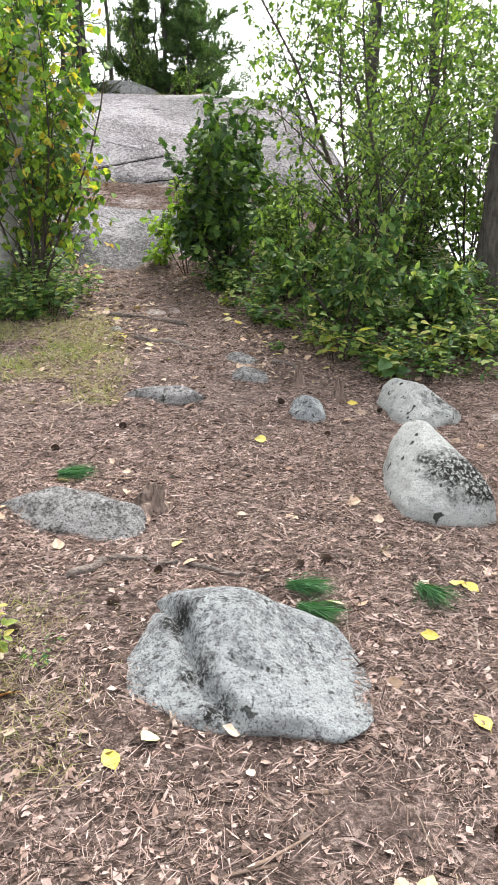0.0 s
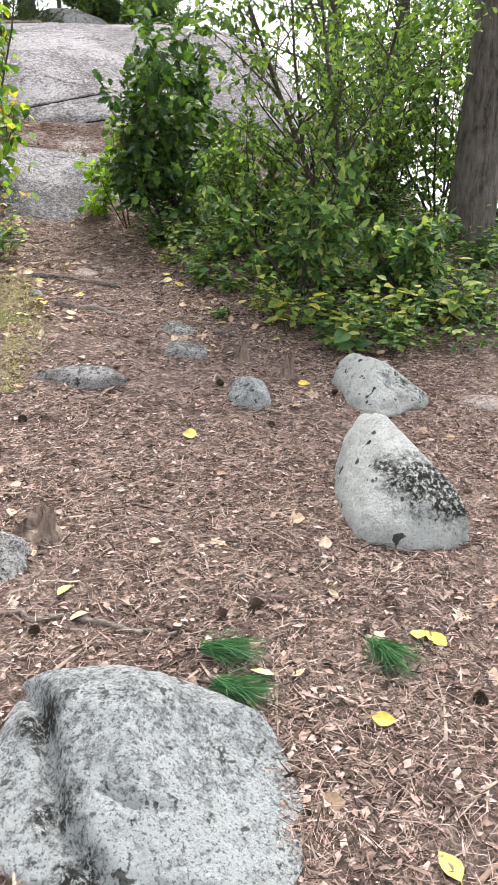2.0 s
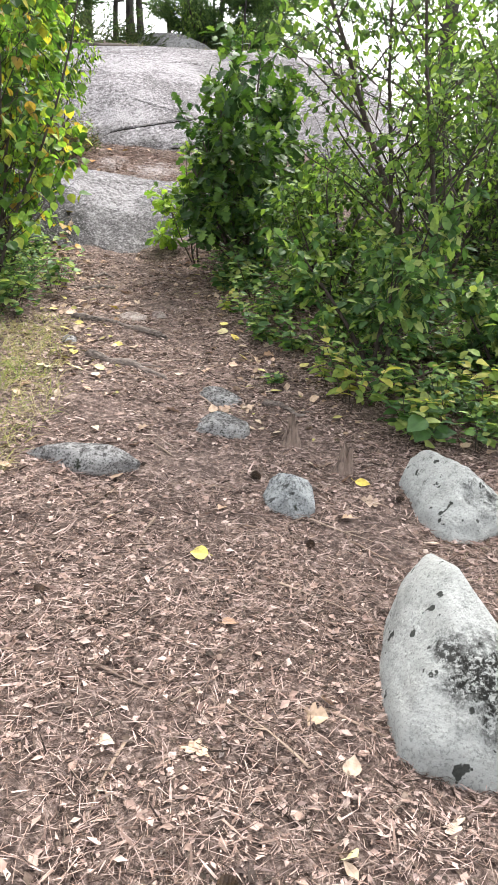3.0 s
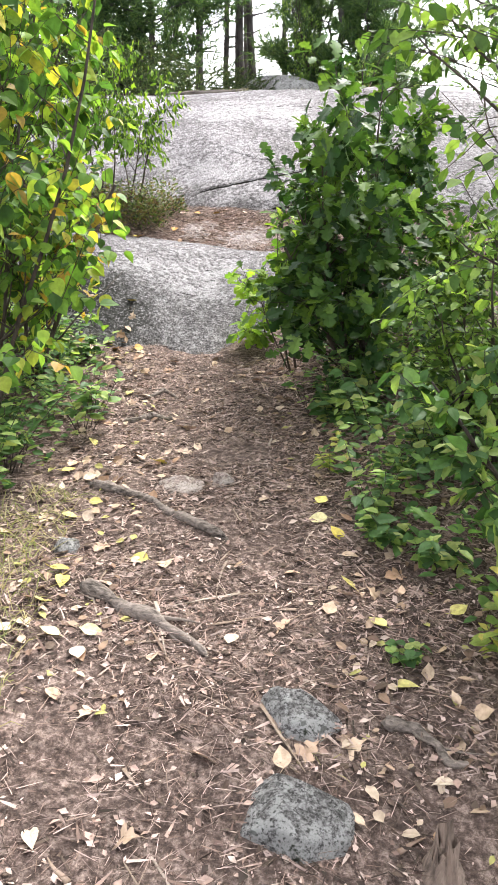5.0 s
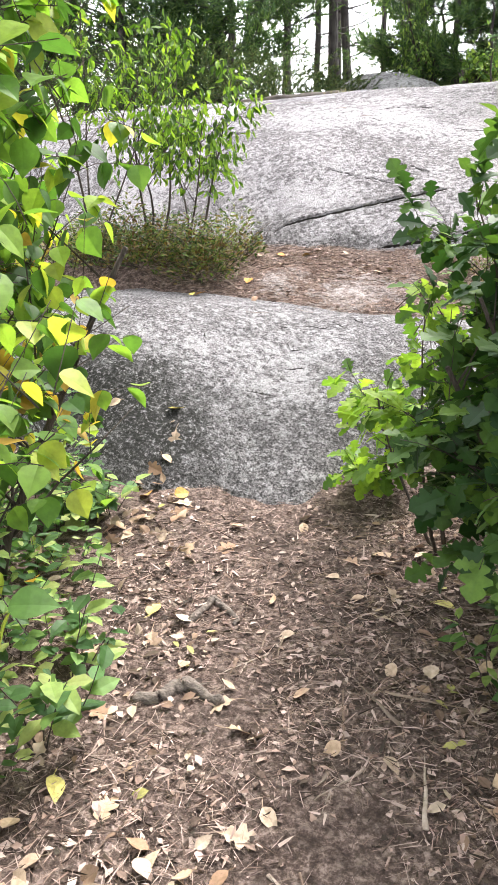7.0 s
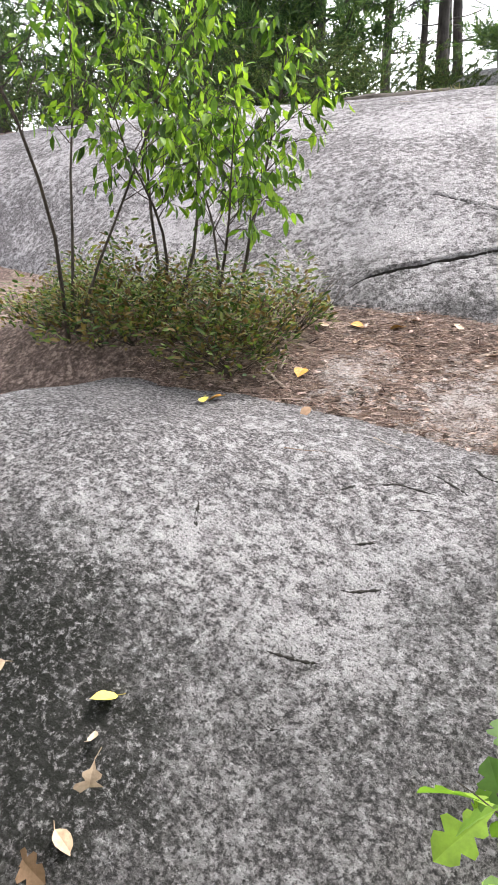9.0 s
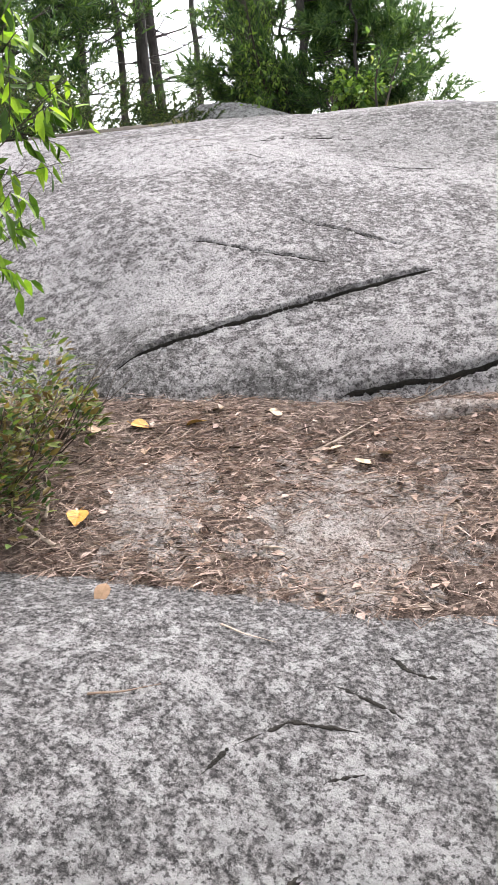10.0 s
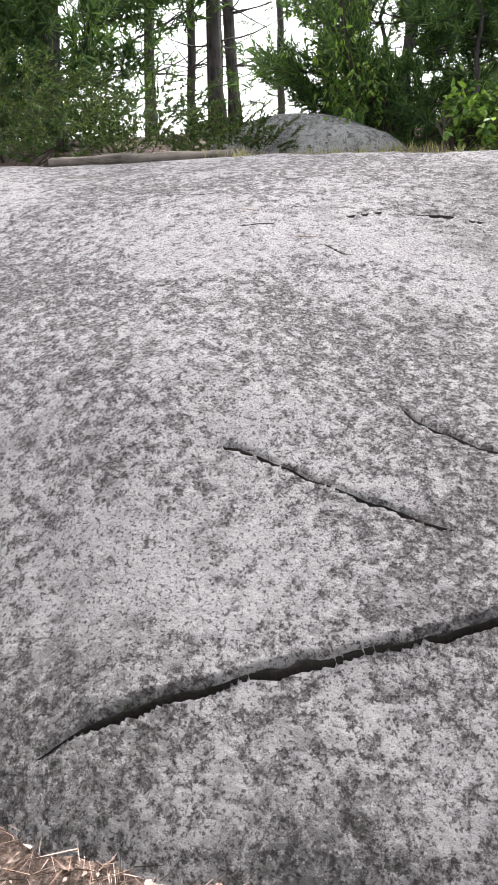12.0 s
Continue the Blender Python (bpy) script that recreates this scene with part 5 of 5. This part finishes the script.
for k in range(70):
    y = lr.uniform(5.3, 8.2)
    x = float(np.interp(y, WAY_Y, WAY_X)) + lr.choice([-1, 1]) * lr.uniform(0.38, 0.85)
    if k % 6 == 0:
        fallen(Y_MESH[lr.integers(3)], x, y, "single fallen yellow leaf on the ground", "fallen yellow leaves")
    else:
        fallen(T_MESH[lr.integers(4)], x, y, "single fallen tan leaf on the ground", "fallen tan leaves", 22)
for k in range(45):
    x, y = -1.95 + lr.normal() * 0.2, 8.15 + lr.normal() * 0.2
    fallen(T_MESH[lr.integers(4)], x, y, "single fallen tan leaf on the ground", "fallen tan leaves", 30)


# whole and broken leaves drifted along both edges of the path
er = np.random.default_rng(71)
y = er.uniform(5.0, 8.5, 700)
x = np.interp(y, WAY_Y, WAY_X) + er.choice([-1.0, 1.0], 700) * er.uniform(0.3, 0.95, 700)
k = bare(x, y) & (fbm(x, y, 2.2, 88, 3) > -0.15)
x, y = x[k], y[k]
a = er.uniform(0, 6.283, len(x))
D = np.stack([np.cos(a), np.sin(a), er.normal(size=len(x)) * 0.2], 1)
drift = foliage("drifted_leaves", np.stack([x, y, soil_height(x, y) + 0.012], 1), D, er.normal(size=D.shape) * 0.25 + np.array([0, 0, 1.0]), er.uniform(0.02, 0.055, len(x)), "ovate", M_DRIFT)
tagged(drift, "tan and brown dry leaves drifted along the path edges", "leaf litter", kind="stuff")


# ---- twigs ----
def twig_mesh(seed, length, radius, fork):
    r = np.random.default_rng(seed)
    lines = [bough((-length / 2, 0, 0), (1, 0, 0.02), length, radius, r, 6, 0.22)]
    if fork:
        q, e, _ = spot(lines[0], 0.5)
        lines.append(bough(q, e + np.array([0, 0.7, 0]), length * 0.4, radius * 0.6, r, 4, 0.2))
    v, f = tube_data(lines, 6)
    v = [(a, b, 0.25 * c) for a, b, c in v]
    me = bpy.data.meshes.new("twig")
    me.from_pydata(v, [], f)
    me.materials.append(M_STICK)
    me.shade_smooth()
    return me


TWIGS = [twig_mesh(401 + k, l, w, fk) for k, (l, w, fk) in enumerate(((0.14, 0.004, 0), (0.22, 0.005, 1), (0.3, 0.006, 1), (0.1, 0.006, 0), (0.18, 0.0035, 0), (0.26, 0.008, 0), (0.08, 0.009, 0)))]


def twig(k, x, y, turn):
    ob = new("twig", TWIGS[k])
    z = on_top(x, y)
    gx_, gy_ = (on_top(x + 0.05, y) - z) / 0.05, (on_top(x, y + 0.05) - z) / 0.05
    up = Vector((-max(-1, min(1, gx_)), -max(-1, min(1, gy_)), 1)).normalized()
    ob.matrix_world = Matrix.Translation((x, y, z + 0.005)) @ Vector((0, 0, 1)).rotation_difference(up).to_matrix().to_4x4() @ pose(0, 0, 0, 0, 0, turn)
    return tagged(ob, "thin dead brown twig lying on the ground", "twig", "dead twigs on the ground")


tr = np.random.default_rng(59)
for k, x, y, turn in ((5, -0.6, 1.66, 30), (5, -0.72, 1.45, 60), (2, 0.05, 1.25, 80), (2, 0.12, 1.4, 25), (5, 0.8, 1.9, 50), (2, 0.35, 2.3, -25), (2, 0.82, 2.35, 70), (1, 0.9, 2.5, -60), (2, -0.9, 2.4, 75), (5, 0.7, 4.1, -30), (2, 0.55, 4.2, -35), (5, -1.5, 6.05, 45),
                      (3, -2.0, 13.1, 10), (3, -2.3, 13.3, 170), (0, -2.72, 13.6, 5), (0, -3.2, 13.95, 20), (6, -3.35, 14.0, 0), (0, -1.62, 10.35, 5), (1, -2.0, 10.2, 35), (0, -1.7, 10.0, -30), (1, -1.35, 10.2, 10), (0, -1.9, 9.75, 15), (4, -1.4, 10.5, -5), (4, -2.05, 10.95, 70)):
    twig(k, x, y, turn)
for k in range(265):
    x, y = (tr.uniform(-1.5, 1.6), tr.uniform(1.0, 5.2)) if k < 170 else (tr.uniform(-1.3, 0.2), tr.uniform(5.2, 8.2)) if k < 240 else (tr.uniform(-2.4, -1.0), tr.uniform(10.3, 11.1))
    if bool(bare(np.array([x]), np.array([y]))[0]):
        twig(int(tr.integers(7)), x, y, tr.uniform(0, 360))


# ---- green pine sprigs ----
def sprig(x, y, turn, seed):
    r = np.random.default_rng(seed)
    ob = thing("pine_sprig", x, y, on_top(x, y) + 0.012)
    ob.rotation_euler = (0, 0, radians(turn))
    n = 240
    a = r.normal(size=n) * 0.42
    D = np.stack([np.cos(a), np.sin(a), np.abs(r.normal(size=n)) * 0.16], 1)
    P = np.stack([r.uniform(-0.05, 0.03, n), r.normal(size=n) * 0.012, r.uniform(0, 0.03, n)], 1)
    blades("needles", P, D, r.uniform(0.09, 0.16, n), np.full(n, 0.0011), M_TUFT, ob, 0.1)
    tubes("stem", [[((-0.09, 0, 0.0), 0.004), ((-0.03, 0, 0.008), 0.004), ((0.03, 0, 0.012), 0.003)]], M_TWIG, ob, 6)
    return tagged(ob, "fallen green pine sprig with long needles", "pine sprig", "fallen pine sprigs")


sprig(0.17, 2.5, -10, 1)
sprig(0.66, 2.55, -60, 2)
sprig(0.2, 2.36, -25, 4)
sprig(-0.86, 3.3, 10, 3)
